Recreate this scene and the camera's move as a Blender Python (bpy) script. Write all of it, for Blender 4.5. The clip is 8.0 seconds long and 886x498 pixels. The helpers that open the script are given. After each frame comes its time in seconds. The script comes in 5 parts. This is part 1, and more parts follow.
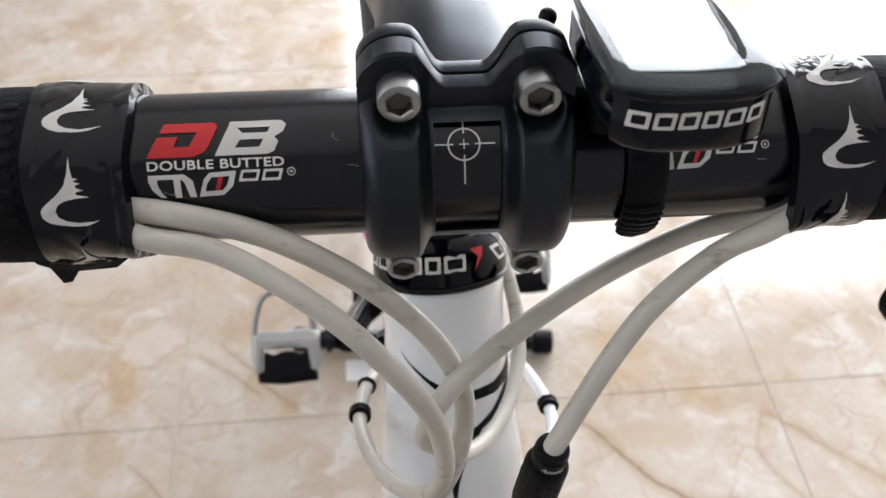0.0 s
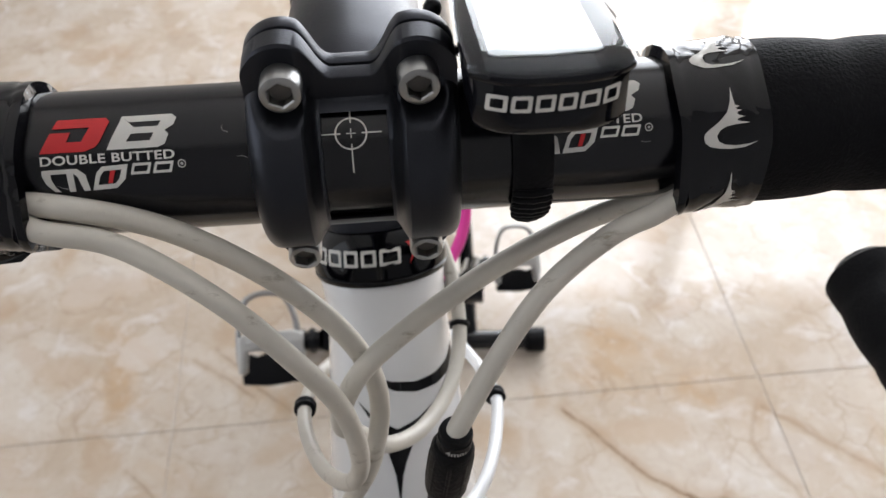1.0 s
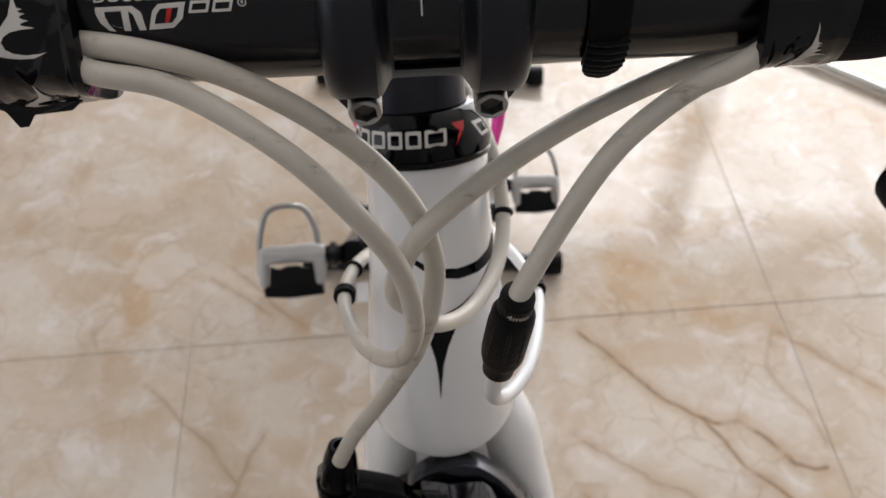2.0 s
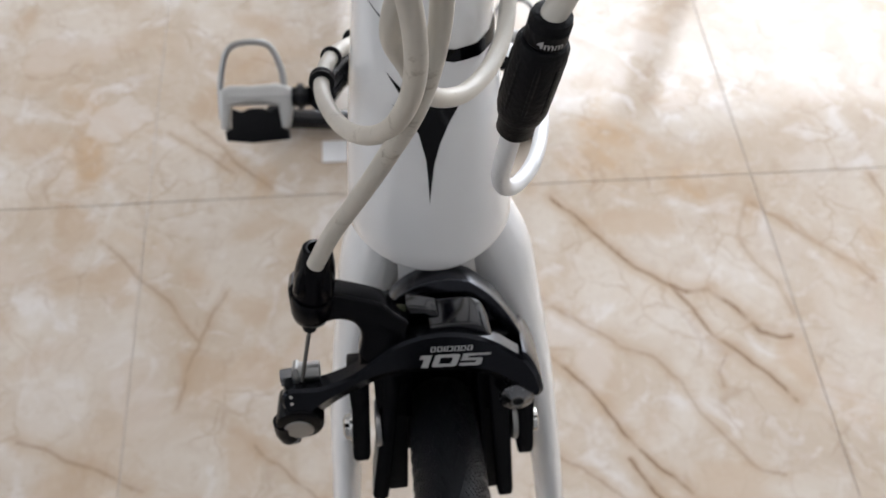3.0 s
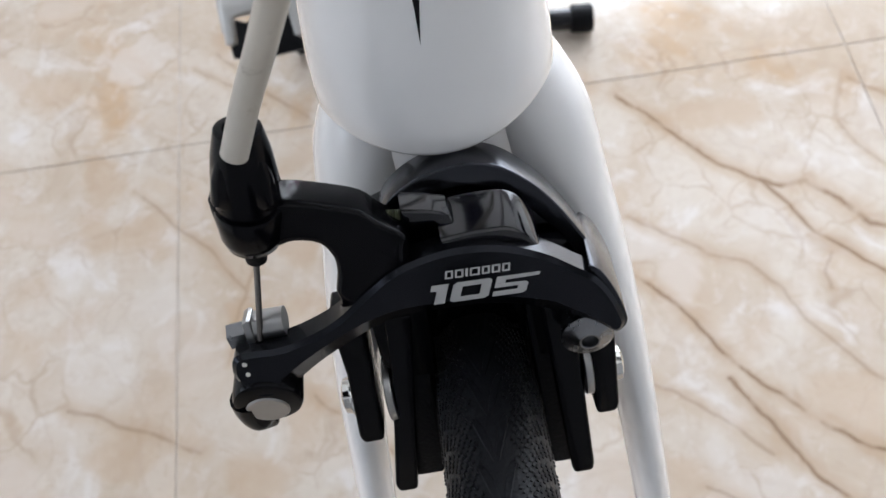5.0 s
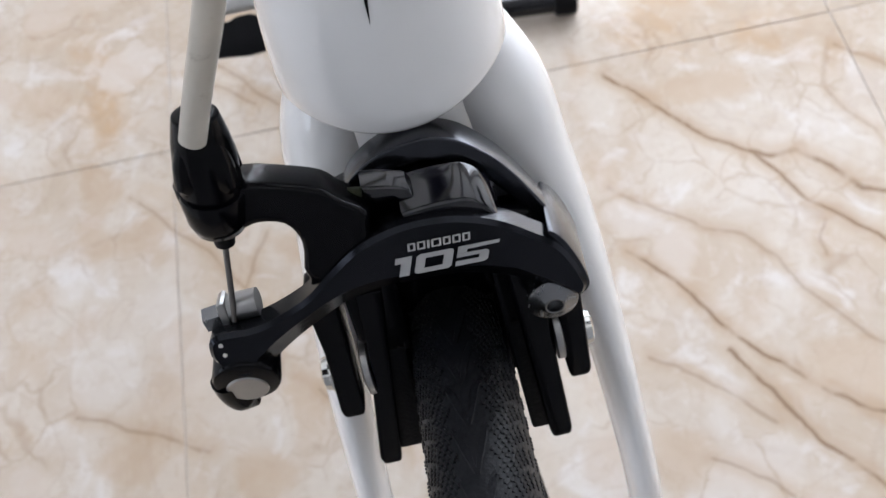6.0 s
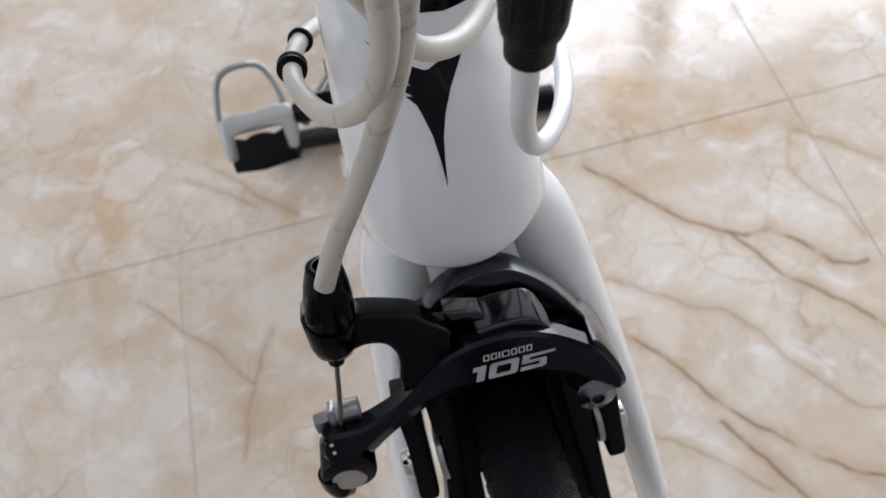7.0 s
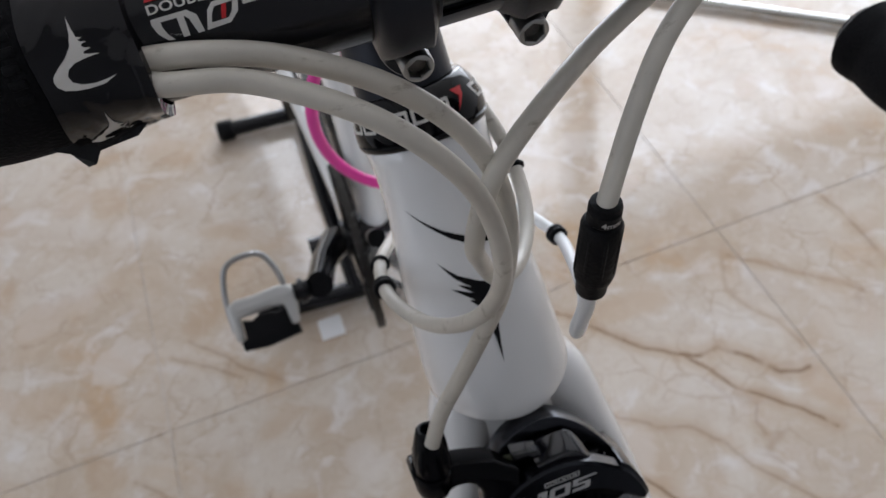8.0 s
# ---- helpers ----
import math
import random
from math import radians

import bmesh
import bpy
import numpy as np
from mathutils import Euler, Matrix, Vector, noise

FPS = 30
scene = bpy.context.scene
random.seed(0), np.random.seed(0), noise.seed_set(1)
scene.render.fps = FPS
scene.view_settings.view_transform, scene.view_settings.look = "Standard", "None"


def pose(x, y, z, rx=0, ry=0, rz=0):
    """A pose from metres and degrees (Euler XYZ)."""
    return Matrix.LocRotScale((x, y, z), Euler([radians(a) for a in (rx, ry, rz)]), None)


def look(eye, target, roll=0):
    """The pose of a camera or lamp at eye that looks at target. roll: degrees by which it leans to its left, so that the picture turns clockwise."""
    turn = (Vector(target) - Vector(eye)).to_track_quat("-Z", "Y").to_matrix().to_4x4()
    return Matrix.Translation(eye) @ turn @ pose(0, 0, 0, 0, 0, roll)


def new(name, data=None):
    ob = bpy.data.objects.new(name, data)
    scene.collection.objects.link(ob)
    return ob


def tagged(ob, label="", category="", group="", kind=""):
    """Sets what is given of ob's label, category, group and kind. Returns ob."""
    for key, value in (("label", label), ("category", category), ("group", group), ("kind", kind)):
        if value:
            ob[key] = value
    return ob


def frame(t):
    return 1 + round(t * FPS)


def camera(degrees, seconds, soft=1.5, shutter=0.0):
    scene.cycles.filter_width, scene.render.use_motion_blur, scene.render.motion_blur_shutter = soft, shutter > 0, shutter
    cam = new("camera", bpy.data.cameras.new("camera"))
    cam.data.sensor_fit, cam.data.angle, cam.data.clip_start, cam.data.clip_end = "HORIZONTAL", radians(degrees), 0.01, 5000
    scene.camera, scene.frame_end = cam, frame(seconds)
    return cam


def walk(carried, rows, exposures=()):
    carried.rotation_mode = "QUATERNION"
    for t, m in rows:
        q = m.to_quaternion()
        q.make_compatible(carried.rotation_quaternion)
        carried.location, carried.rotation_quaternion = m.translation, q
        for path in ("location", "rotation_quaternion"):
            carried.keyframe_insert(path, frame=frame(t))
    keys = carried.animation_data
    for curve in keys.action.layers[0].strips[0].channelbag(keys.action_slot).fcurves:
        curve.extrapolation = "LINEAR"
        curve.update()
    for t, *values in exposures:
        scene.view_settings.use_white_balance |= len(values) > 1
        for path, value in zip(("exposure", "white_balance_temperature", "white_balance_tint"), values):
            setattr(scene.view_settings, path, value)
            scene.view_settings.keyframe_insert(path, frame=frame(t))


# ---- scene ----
cam = camera(53.98, 8.0)
cam.data.dof.use_dof = True
cam.data.dof.focus_distance = 0.19
cam.data.dof.aperture_fstop = 29
# seconds, eye x y z, yaw, pitch, roll
PATH = [
    (0, -0.0175, 0.0339, 1.0104, -5.40, -46.55, 1.02),
    (0.5, -0.0066, 0.0305, 1.0135, -5.56, -45.98, 0.59),
    (1, 0.0065, 0.0268, 1.0109, -4.61, -46.40, -0.76),
    (1.5, 0.0107, 0.0255, 1.0138, -3.41, -46.66, -1.89),
    (1.7, 0.0083, 0.0249, 1.0102, -3.32, -47.37, -1.61),
    (1.9, 0.0013, 0.0237, 1.0035, -3.35, -50.07, -0.88),
    (2, -0.0064, 0.0202, 0.9947, -3.65, -50.78, -0.65),
    (2.2, -0.0136, 0.0191, 0.9771, -3.83, -52.48, -0.02),
    (3.3, -0.0167, 0.0205, 0.9227, -9.36, -59.45, 5.67),
    (3.5, -0.0286, 0.0246, 0.8972, -8.78, -59.94, 5.04),
    (3.7, -0.0318, 0.0406, 0.8763, -7.63, -60.42, 3.81),
    (4, -0.0351, 0.0665, 0.8555, -6.11, -59.71, 2.45),
    (4.5, -0.0168, 0.0652, 0.8518, -1.05, -61.80, -4.46),
    (5, 0.0031, 0.0603, 0.8541, 1.57, -62.82, -9.38),
    (5.2, 0.0057, 0.0620, 0.8550, 0.22, -63.72, -9.37),
    (6.3, 0.0119, 0.0486, 0.8587, 2.77, -62.83, -14.09),
    (6.5, 0.0048, 0.0471, 0.8634, -0.99, -62.54, -10.92),
    (6.8, -0.0003, 0.0464, 0.8861, -1.37, -60.63, -11.50),
    (7, -0.0090, 0.0420, 0.9062, -2.86, -58.35, -11.24),
    (7.2, -0.0144, 0.0416, 0.9231, -4.38, -56.46, -11.37),
    (7.5, -0.0253, 0.0305, 0.9615, -7.32, -53.27, -11.16),
    (7.8, -0.0444, 0.0175, 0.9810, -10.20, -50.74, -10.45),
    (8, -0.0478, 0.0123, 0.9879, -12.00, -49.79, -9.77),
]
walk(cam, [(t, pose(x, y, z, 90 + pitch, 0, yaw) @ pose(0, 0, 0, 0, 0, roll)) for t, x, y, z, yaw, pitch, roll in PATH],
     [(0, -0.69, 6500, 13), (0.5, -0.67, 6450, 15), (1.0, -0.89, 6600, 13), (1.5, -0.75, 6450, 15), (2.0, -1.15, 6850, 15), (2.4, -1.09, 6750, 14), (3.5, -0.81, 6250, 13), (4.0, -1.05, 6200, 14), (4.5, -0.85, 6250, 12), (5.0, -0.59, 6150, 12), (6.5, -0.55, 6150, 14), (7.0, -0.88, 6200, 13), (7.5, -1.17, 6200, 13), (8.0, -1.41, 6250, 14)])

# ---------------------------------------------------------------- light
world = bpy.data.worlds.new("sky")
scene.world = world
world.use_nodes = True
_wt = world.node_tree
_sky = _wt.nodes.new("ShaderNodeTexSky")
_sky.sky_type = 'NISHITA'
_sky.sun_disc = False
_sky.sun_elevation = radians(50)
_sky.sun_rotation = radians(20)
_wt.links.new(_sky.outputs[0], _wt.nodes["Background"].inputs[0])
_wt.nodes["Background"].inputs[1].default_value = 0.12


def area_lamp(name, m, sx, sy, watts, colour=(1, 1, 1)):
    la = bpy.data.lights.new(name, 'AREA')
    la.shape, la.size, la.size_y, la.energy, la.color = 'RECTANGLE', sx, sy, watts, colour
    ob = new(name, la)
    ob.matrix_world = m
    return ob


# the room, and its doorway of two bays
X0, X1, Y0, Y1, ZC = -1.7, 3.2, -1.3, 2.6, 2.9
OX0, OX1, OZ, PX0, PX1 = -0.13, 2.9, 2.25, 1.17, 1.29
for xa, xb in ((OX0, PX0), (PX1, OX1)):
    area_lamp("daylight_lamp", look(((xa + xb) / 2, Y1 + 0.12, OZ / 2), ((xa + xb) / 2, 0, OZ / 2)), xb - xa - 0.02, OZ - 0.02, 88 * (xb - xa), (0.91, 0.96, 1.0))
# an unseen window added in the side wall, its lamp brightening the white parts
WY0, WY1, WZ0, WZ1 = -0.60, 0.60, 0.85, 2.2
area_lamp("side_fill_lamp", look((X0 - 0.12, (WY0 + WY1) / 2, (WZ0 + WZ1) / 2), (0, (WY0 + WY1) / 2, (WZ0 + WZ1) / 2)), WY1 - WY0 - 0.02, WZ1 - WZ0 - 0.02, 18, (0.91, 0.96, 1.0))
scene.view_settings.exposure = 0.0

# ---------------------------------------------------------------- materials


def mat(name, base, rough=0.5, metal=0.0, var=0.08, scale=40.0, bump=0.0, bscale=300.0, coat=0.0, spec=0.5, rvar=0.1):
    """A principled material with colour variation at two scales, uneven gloss and fine relief."""
    m = bpy.data.materials.new(name)
    m.use_nodes = True
    nt = m.node_tree
    b = nt.nodes["Principled BSDF"]
    b.inputs["Roughness"].default_value = rough
    b.inputs["Metallic"].default_value = metal
    b.inputs["Coat Weight"].default_value = coat
    b.inputs["Coat Roughness"].default_value = 0.06
    b.inputs["Specular IOR Level"].default_value = spec
    tc = nt.nodes.new("ShaderNodeTexCoord")
    n1 = nt.nodes.new("ShaderNodeTexNoise")
    n1.inputs["Scale"].default_value = scale
    n1.inputs["Detail"].default_value = 6
    nt.links.new(tc.outputs["Object"], n1.inputs["Vector"])
    ramp = nt.nodes.new("ShaderNodeMix")
    ramp.data_type = 'RGBA'
    nt.links.new(n1.outputs["Fac"], ramp.inputs["Factor"])
    ramp.inputs["A"].default_value = (*[max(0, c * (1 - var)) for c in base], 1)
    ramp.inputs["B"].default_value = (*[min(1, c * (1 + var)) for c in base], 1)
    nt.links.new(ramp.outputs["Result"], b.inputs["Base Color"])
    if rvar:
        mr = nt.nodes.new("ShaderNodeMapRange")
        n3 = nt.nodes.new("ShaderNodeTexNoise")
        n3.inputs["Scale"].default_value = scale * 3.1
        n3.inputs["Detail"].default_value = 4
        nt.links.new(tc.outputs["Object"], n3.inputs["Vector"])
        nt.links.new(n3.outputs["Fac"], mr.inputs["Value"])
        mr.inputs["To Min"].default_value = max(0.02, rough - rvar)
        mr.inputs["To Max"].default_value = min(1, rough + rvar)
        nt.links.new(mr.outputs["Result"], b.inputs["Roughness"])
    if bump:
        n2 = nt.nodes.new("ShaderNodeTexNoise")
        n2.inputs["Scale"].default_value = bscale
        n2.inputs["Detail"].default_value = 3
        nt.links.new(tc.outputs["Object"], n2.inputs["Vector"])
        bp = nt.nodes.new("ShaderNodeBump")
        bp.inputs["Strength"].default_value = bump
        bp.inputs["Distance"].default_value = 0.0005
        nt.links.new(n2.outputs["Fac"], bp.inputs["Height"])
        nt.links.new(bp.outputs["Normal"], b.inputs["Normal"])
    return m


M_PLASTER = mat("wall_paint", (0.80, 0.795, 0.79), 0.7, var=0.04, scale=3, bump=0.2, bscale=80)
# the unseen south wall is darkened so that black parts reflect less light
M_DUSK = mat("darkened_unseen_wall", (0.20, 0.198, 0.20), 0.7, var=0.05, scale=3, bump=0.2, bscale=80)
M_CEIL = mat("ceiling_paint", (0.82, 0.82, 0.815), 0.8, var=0.03, scale=3)
# brown veins in the marble: width factor and line on the floor
VEINS = [
    (1.0, [(0.22, 0.67), (0.27, 0.61), (0.31, 0.56), (0.35, 0.53), (0.37, 0.50), (0.39, 0.46), (0.42, 0.43), (0.45, 0.39), (0.47, 0.37)]),
    (1.3, [(0.35, 0.53), (0.37, 0.52), (0.40, 0.52), (0.42, 0.50), (0.45, 0.46), (0.48, 0.45), (0.49, 0.45)]),
    (0.75, [(0.19, 0.52), (0.23, 0.48), (0.27, 0.45), (0.31, 0.43), (0.34, 0.40), (0.35, 0.36), (0.38, 0.32), (0.40, 0.29), (0.43, 0.28)]),
    (0.95, [(0.19, 0.44), (0.22, 0.40), (0.24, 0.37), (0.26, 0.34), (0.28, 0.31), (0.31, 0.28), (0.34, 0.25), (0.36, 0.23), (0.40, 0.21)]),
    (1.0, [(0.26, 0.31), (0.28, 0.27), (0.30, 0.23), (0.32, 0.20), (0.34, 0.18), (0.36, 0.15)]),
    (0.85, [(0.18, 0.32), (0.22, 0.29), (0.25, 0.26), (0.28, 0.23)]),
    (0.8, [(0.21, 0.21), (0.24, 0.19), (0.27, 0.16)]),
    (0.6, [(0.40, 0.43), (0.39, 0.41), (0.39, 0.39)]),
    (0.6, [(0.46, 0.59), (0.47, 0.56), (0.49, 0.53), (0.50, 0.48)]),
    (0.9, [(0.67, 0.69), (0.68, 0.63), (0.68, 0.55)]),
    (0.7, [(0.49, 0.65), (0.55, 0.59), (0.60, 0.55), (0.62, 0.52)]),
    (0.6, [(-0.36, 0.63), (-0.28, 0.55), (-0.23, 0.48)]),
    (0.9, [(-0.42, 0.37), (-0.32, 0.33), (-0.28, 0.31)]),
    (0.6, [(-0.29, 0.80), (-0.20, 0.73)]),
    (0.7, [(-0.16, 0.35), (-0.08, 0.28)]),
    (0.6, [(-0.20, 0.55), (-0.23, 0.48), (-0.25, 0.40)]),
    (0.7, [(-0.26, 0.82), (-0.20, 0.75), (-0.15, 0.70)]),
]


def marble():
    """Polished beige marble-look porcelain: clouds, rusty patches, fine hair veins and the large brown veins."""
    m = bpy.data.materials.new("marble_tile")
    m.use_nodes = True
    nt = m.node_tree
    N, L = nt.nodes.new, nt.links.new
    b = nt.nodes["Principled BSDF"]
    geo = N("ShaderNodeNewGeometry")

    def noise_tex(scale, detail, vec, distort=0.0, rough=0.55):
        n = N("ShaderNodeTexNoise")
        n.inputs["Scale"].default_value, n.inputs["Detail"].default_value = scale, detail
        n.inputs["Distortion"].default_value, n.inputs["Roughness"].default_value = distort, rough
        L(vec, n.inputs["Vector"])
        return n

    def ramp(fac, lo, hi):
        r = N("ShaderNodeMapRange")
        r.interpolation_type = 'SMOOTHSTEP'
        r.inputs["From Min"].default_value, r.inputs["From Max"].default_value = lo, hi
        L(fac, r.inputs["Value"])
        return r.outputs["Result"]

    def mix(fac, a, c, share=1.0):
        x = N("ShaderNodeMix")
        x.data_type = 'RGBA'
        if share != 1.0:
            k = N("ShaderNodeMath")
            k.operation = 'MULTIPLY'
            k.inputs[1].default_value = share
            L(fac, k.inputs[0])
            fac = k.outputs[0]
        L(fac, x.inputs["Factor"])
        for v, name in ((a, "A"), (c, "B")):
            if isinstance(v, tuple):
                x.inputs[name].default_value = (*v, 1)
            else:
                L(v, x.inputs[name])
        return x.outputs["Result"]

    pos = geo.outputs["Position"]
    col = mix(ramp(noise_tex(7, 6, pos, 0.8).outputs["Fac"], 0.36, 0.66), (0.60, 0.533, 0.455), (0.50, 0.407, 0.315))
    col = mix(ramp(noise_tex(15, 5, pos, 1.2).outputs["Fac"], 0.52, 0.68), col, (0.675, 0.635, 0.60), 0.75)
    col = mix(ramp(noise_tex(4.3, 5, pos, 0.6).outputs["Fac"], 0.56, 0.72), col, (0.50, 0.345, 0.21), 0.9)
    col = mix(ramp(noise_tex(90, 4, pos).outputs["Fac"], 0.45, 0.75), col, (0.44, 0.35, 0.29), 0.15)
    col = mix(ramp(noise_tex(34, 6, pos, 1.5, 0.65).outputs["Fac"], 0.50, 0.68), col, (0.46, 0.355, 0.255), 0.42)
    col = mix(ramp(noise_tex(48, 5, pos, 0.9, 0.6).outputs["Fac"], 0.54, 0.70), col, (0.69, 0.66, 0.63), 0.28)
    # hair veins along the zero line of a warped noise
    hv = N("ShaderNodeMath")
    hv.operation = 'SUBTRACT'
    hv.inputs[1].default_value = 0.5
    L(noise_tex(3.2, 4, pos, 2.2, 0.45).outputs["Fac"], hv.inputs[0])
    ha = N("ShaderNodeMath")
    ha.operation = 'ABSOLUTE'
    L(hv.outputs[0], ha.inputs[0])
    col = mix(ramp(ha.outputs[0], 0.016, 0.003), col, (0.40, 0.30, 0.23), 0.18)
    # a faint net of cracks round pebble-like patches
    bend = noise_tex(11, 4, pos)
    bm_ = N("ShaderNodeVectorMath")
    bm_.operation = 'MULTIPLY_ADD'
    L(bend.outputs["Color"], bm_.inputs[0])
    bm_.inputs[1].default_value = (0.09, 0.09, 0)
    L(pos, bm_.inputs[2])
    cells = N("ShaderNodeTexVoronoi")
    cells.feature = 'DISTANCE_TO_EDGE'
    cells.inputs["Scale"].default_value = 17
    L(bm_.outputs[0], cells.inputs["Vector"])
    patch = N("ShaderNodeTexVoronoi")
    patch.feature = 'SMOOTH_F1'
    patch.inputs["Scale"].default_value = 17
    patch.inputs["Smoothness"].default_value = 0.8
    L(bm_.outputs[0], patch.inputs["Vector"])
    tone = N("ShaderNodeSeparateColor")
    L(patch.outputs["Color"], tone.inputs[0])
    col = mix(ramp(tone.outputs[0], 0.45, 0.95), col, (0.47, 0.335, 0.22), 0.54)
    col = mix(ramp(tone.outputs[1], 0.55, 1.0), col, (0.68, 0.635, 0.595), 0.40)
    net = N("ShaderNodeMath")
    net.operation = 'MULTIPLY'
    L(ramp(cells.outputs["Distance"], 0.055, 0.0), net.inputs[0])
    L(ramp(noise_tex(9, 3, pos).outputs["Fac"], 0.46, 0.62), net.inputs[1])
    col = mix(net.outputs[0], col, (0.37, 0.255, 0.165), 0.42)
    # the large veins
    warp = noise_tex(14, 4, pos)
    ws = N("ShaderNodeVectorMath")
    ws.operation = 'MULTIPLY_ADD'
    L(warp.outputs["Color"], ws.inputs[0])
    ws.inputs[1].default_value = (0.022, 0.022, 0)
    L(pos, ws.inputs[2])
    wp = N("ShaderNodeVectorMath")
    wp.operation = 'ADD'
    wp.inputs[1].default_value = (-0.011, -0.011, 0)
    L(ws.outputs[0], wp.inputs[0])
    flatp = N("ShaderNodeVectorMath")
    flatp.operation = 'MULTIPLY'
    flatp.inputs[1].default_value = (1, 1, 0)
    L(wp.outputs[0], flatp.inputs[0])
    nearest = {}
    for width, line in VEINS:
        best = nearest.get(width >= 0.95)
        for (ax_, ay), (bx, by) in zip(line, line[1:]):
            ba = Vector((bx - ax_, by - ay, 0))
            pa = N("ShaderNodeVectorMath")
            pa.operation = 'SUBTRACT'
            L(flatp.outputs[0], pa.inputs[0])
            pa.inputs[1].default_value = (ax_, ay, 0)
            h = N("ShaderNodeVectorMath")
            h.operation = 'DOT_PRODUCT'
            L(pa.outputs[0], h.inputs[0])
            h.inputs[1].default_value = tuple(ba / ba.length_squared)
            hc = N("ShaderNodeClamp")
            L(h.outputs["Value"], hc.inputs["Value"])
            sc = N("ShaderNodeVectorMath")
            sc.operation = 'SCALE'
            sc.inputs[0].default_value = tuple(ba)
            L(hc.outputs[0], sc.inputs["Scale"])
            df = N("ShaderNodeVectorMath")
            df.operation = 'DISTANCE'
            L(pa.outputs[0], df.inputs[0])
            L(sc.outputs[0], df.inputs[1])
            q = N("ShaderNodeMath")
            q.operation = 'DIVIDE'
            L(df.outputs["Value"], q.inputs[0])
            q.inputs[1].default_value = width
            if best is None:
                best = q.outputs[0]
            else:
                mn = N("ShaderNodeMath")
                mn.operation = 'MINIMUM'
                L(best, mn.inputs[0])
                L(q.outputs[0], mn.inputs[1])
                best = mn.outputs[0]
        nearest[width >= 0.95] = best
    vary = ramp(noise_tex(26, 4, pos).outputs["Fac"], 0.28, 0.52)
    for strong, soft_share, core_share in ((False, 0.42, 0.38), (True, 0.60, 0.85)):
        core = N("ShaderNodeMath")
        core.operation = 'MULTIPLY'
        L(ramp(nearest[strong], 0.0034, 0.0007), core.inputs[0])
        L(vary, core.inputs[1])
        col = mix(ramp(nearest[strong], 0.020, 0.002), col, (0.44, 0.31, 0.20), soft_share)
        col = mix(core.outputs[0], col, (0.215, 0.130, 0.072), core_share)
    L(col, b.inputs["Base Color"])
    b.inputs["Specular IOR Level"].default_value = 0.55
    rr = N("ShaderNodeMapRange")
    L(noise_tex(35, 5, pos).outputs["Fac"], rr.inputs["Value"])
    rr.inputs["To Min"].default_value, rr.inputs["To Max"].default_value = 0.05, 0.13
    L(rr.outputs["Result"], b.inputs["Roughness"])
    bp = N("ShaderNodeBump")
    bp.inputs["Strength"].default_value, bp.inputs["Distance"].default_value = 0.05, 0.001
    L(noise_tex(22, 3, pos).outputs["Fac"], bp.inputs["Height"])
    L(bp.outputs["Normal"], b.inputs["Normal"])
    return m


M_TILE = marble()
M_GROUT = mat("grout", (0.50, 0.45, 0.40), 0.7, var=0.15, scale=60)
M_WHITE = mat("white_paint", (0.86, 0.858, 0.855), 0.14, var=0.02, scale=20, coat=1.0)
M_CABLE = mat("cable_housing", (0.57, 0.535, 0.47), 0.36, var=0.20, scale=70, bump=0.08, bscale=600)
_nt = M_CABLE.node_tree
_b = _nt.nodes["Principled BSDF"]
_old = _b.inputs["Base Color"].links[0].from_socket
_tc = _nt.nodes.new("ShaderNodeTexCoord")
_mp = _nt.nodes.new("ShaderNodeMapping")
# a reflection in the display, painted as two flat greenish patches
_mp.inputs["Scale"].default_value = (1.0, 3.0, 2.2)
_nt.links.new(_tc.outputs["Object"], _mp.inputs["Vector"])
_n = _nt.nodes.new("ShaderNodeTexNoise")
_n.inputs["Scale"].default_value, _n.inputs["Detail"].default_value, _n.inputs["Roughness"].default_value = 55, 6, 0.72
_nt.links.new(_mp.outputs["Vector"], _n.inputs["Vector"])
_r = _nt.nodes.new("ShaderNodeMapRange")
_r.inputs["From Min"].default_value, _r.inputs["From Max"].default_value, _r.inputs["To Max"].default_value = 0.585, 0.69, 0.75
_nt.links.new(_n.outputs["Fac"], _r.inputs["Value"])
_x = _nt.nodes.new("ShaderNodeMix")
_x.data_type = 'RGBA'
_nt.links.new(_r.outputs["Result"], _x.inputs["Factor"])
_nt.links.new(_old, _x.inputs["A"])
_x.inputs["B"].default_value = (0.25, 0.21, 0.155, 1)
_nt.links.new(_x.outputs["Result"], _b.inputs["Base Color"])
M_CABLE2 = mat("white_cable_housing", (0.74, 0.75, 0.76), 0.35, var=0.04, scale=90)
M_BLACK = mat("black_anodised", (0.004, 0.004, 0.006), 0.15, var=0.2, scale=50, bump=0.06, bscale=2600, spec=0.42, rvar=0.05)
M_STEM = mat("black_satin", (0.034, 0.036, 0.043), 0.36, metal=0.85, var=0.15, scale=60, bump=0.12, bscale=2500, spec=0.3, rvar=0.05)
M_GLOSSBLK = mat("black_gloss", (0.002, 0.002, 0.003), 0.07, var=0.2, scale=40, coat=0.0, rvar=0.03, spec=0.22)
M_TAPE = mat("black_cork_tape", (0.005, 0.005, 0.006), 0.75, spec=0.12, var=0.3, scale=200, bump=0.8, bscale=1100)
M_VINYL = mat("black_vinyl", (0.0025, 0.0025, 0.004), 0.09, spec=0.36, var=0.2, scale=80, bump=0.35, bscale=160, rvar=0.05)
M_RUBBER = mat("black_rubber", (0.004, 0.004, 0.005), 0.5, spec=0.13, var=0.25, scale=150, bump=0.5, bscale=900)
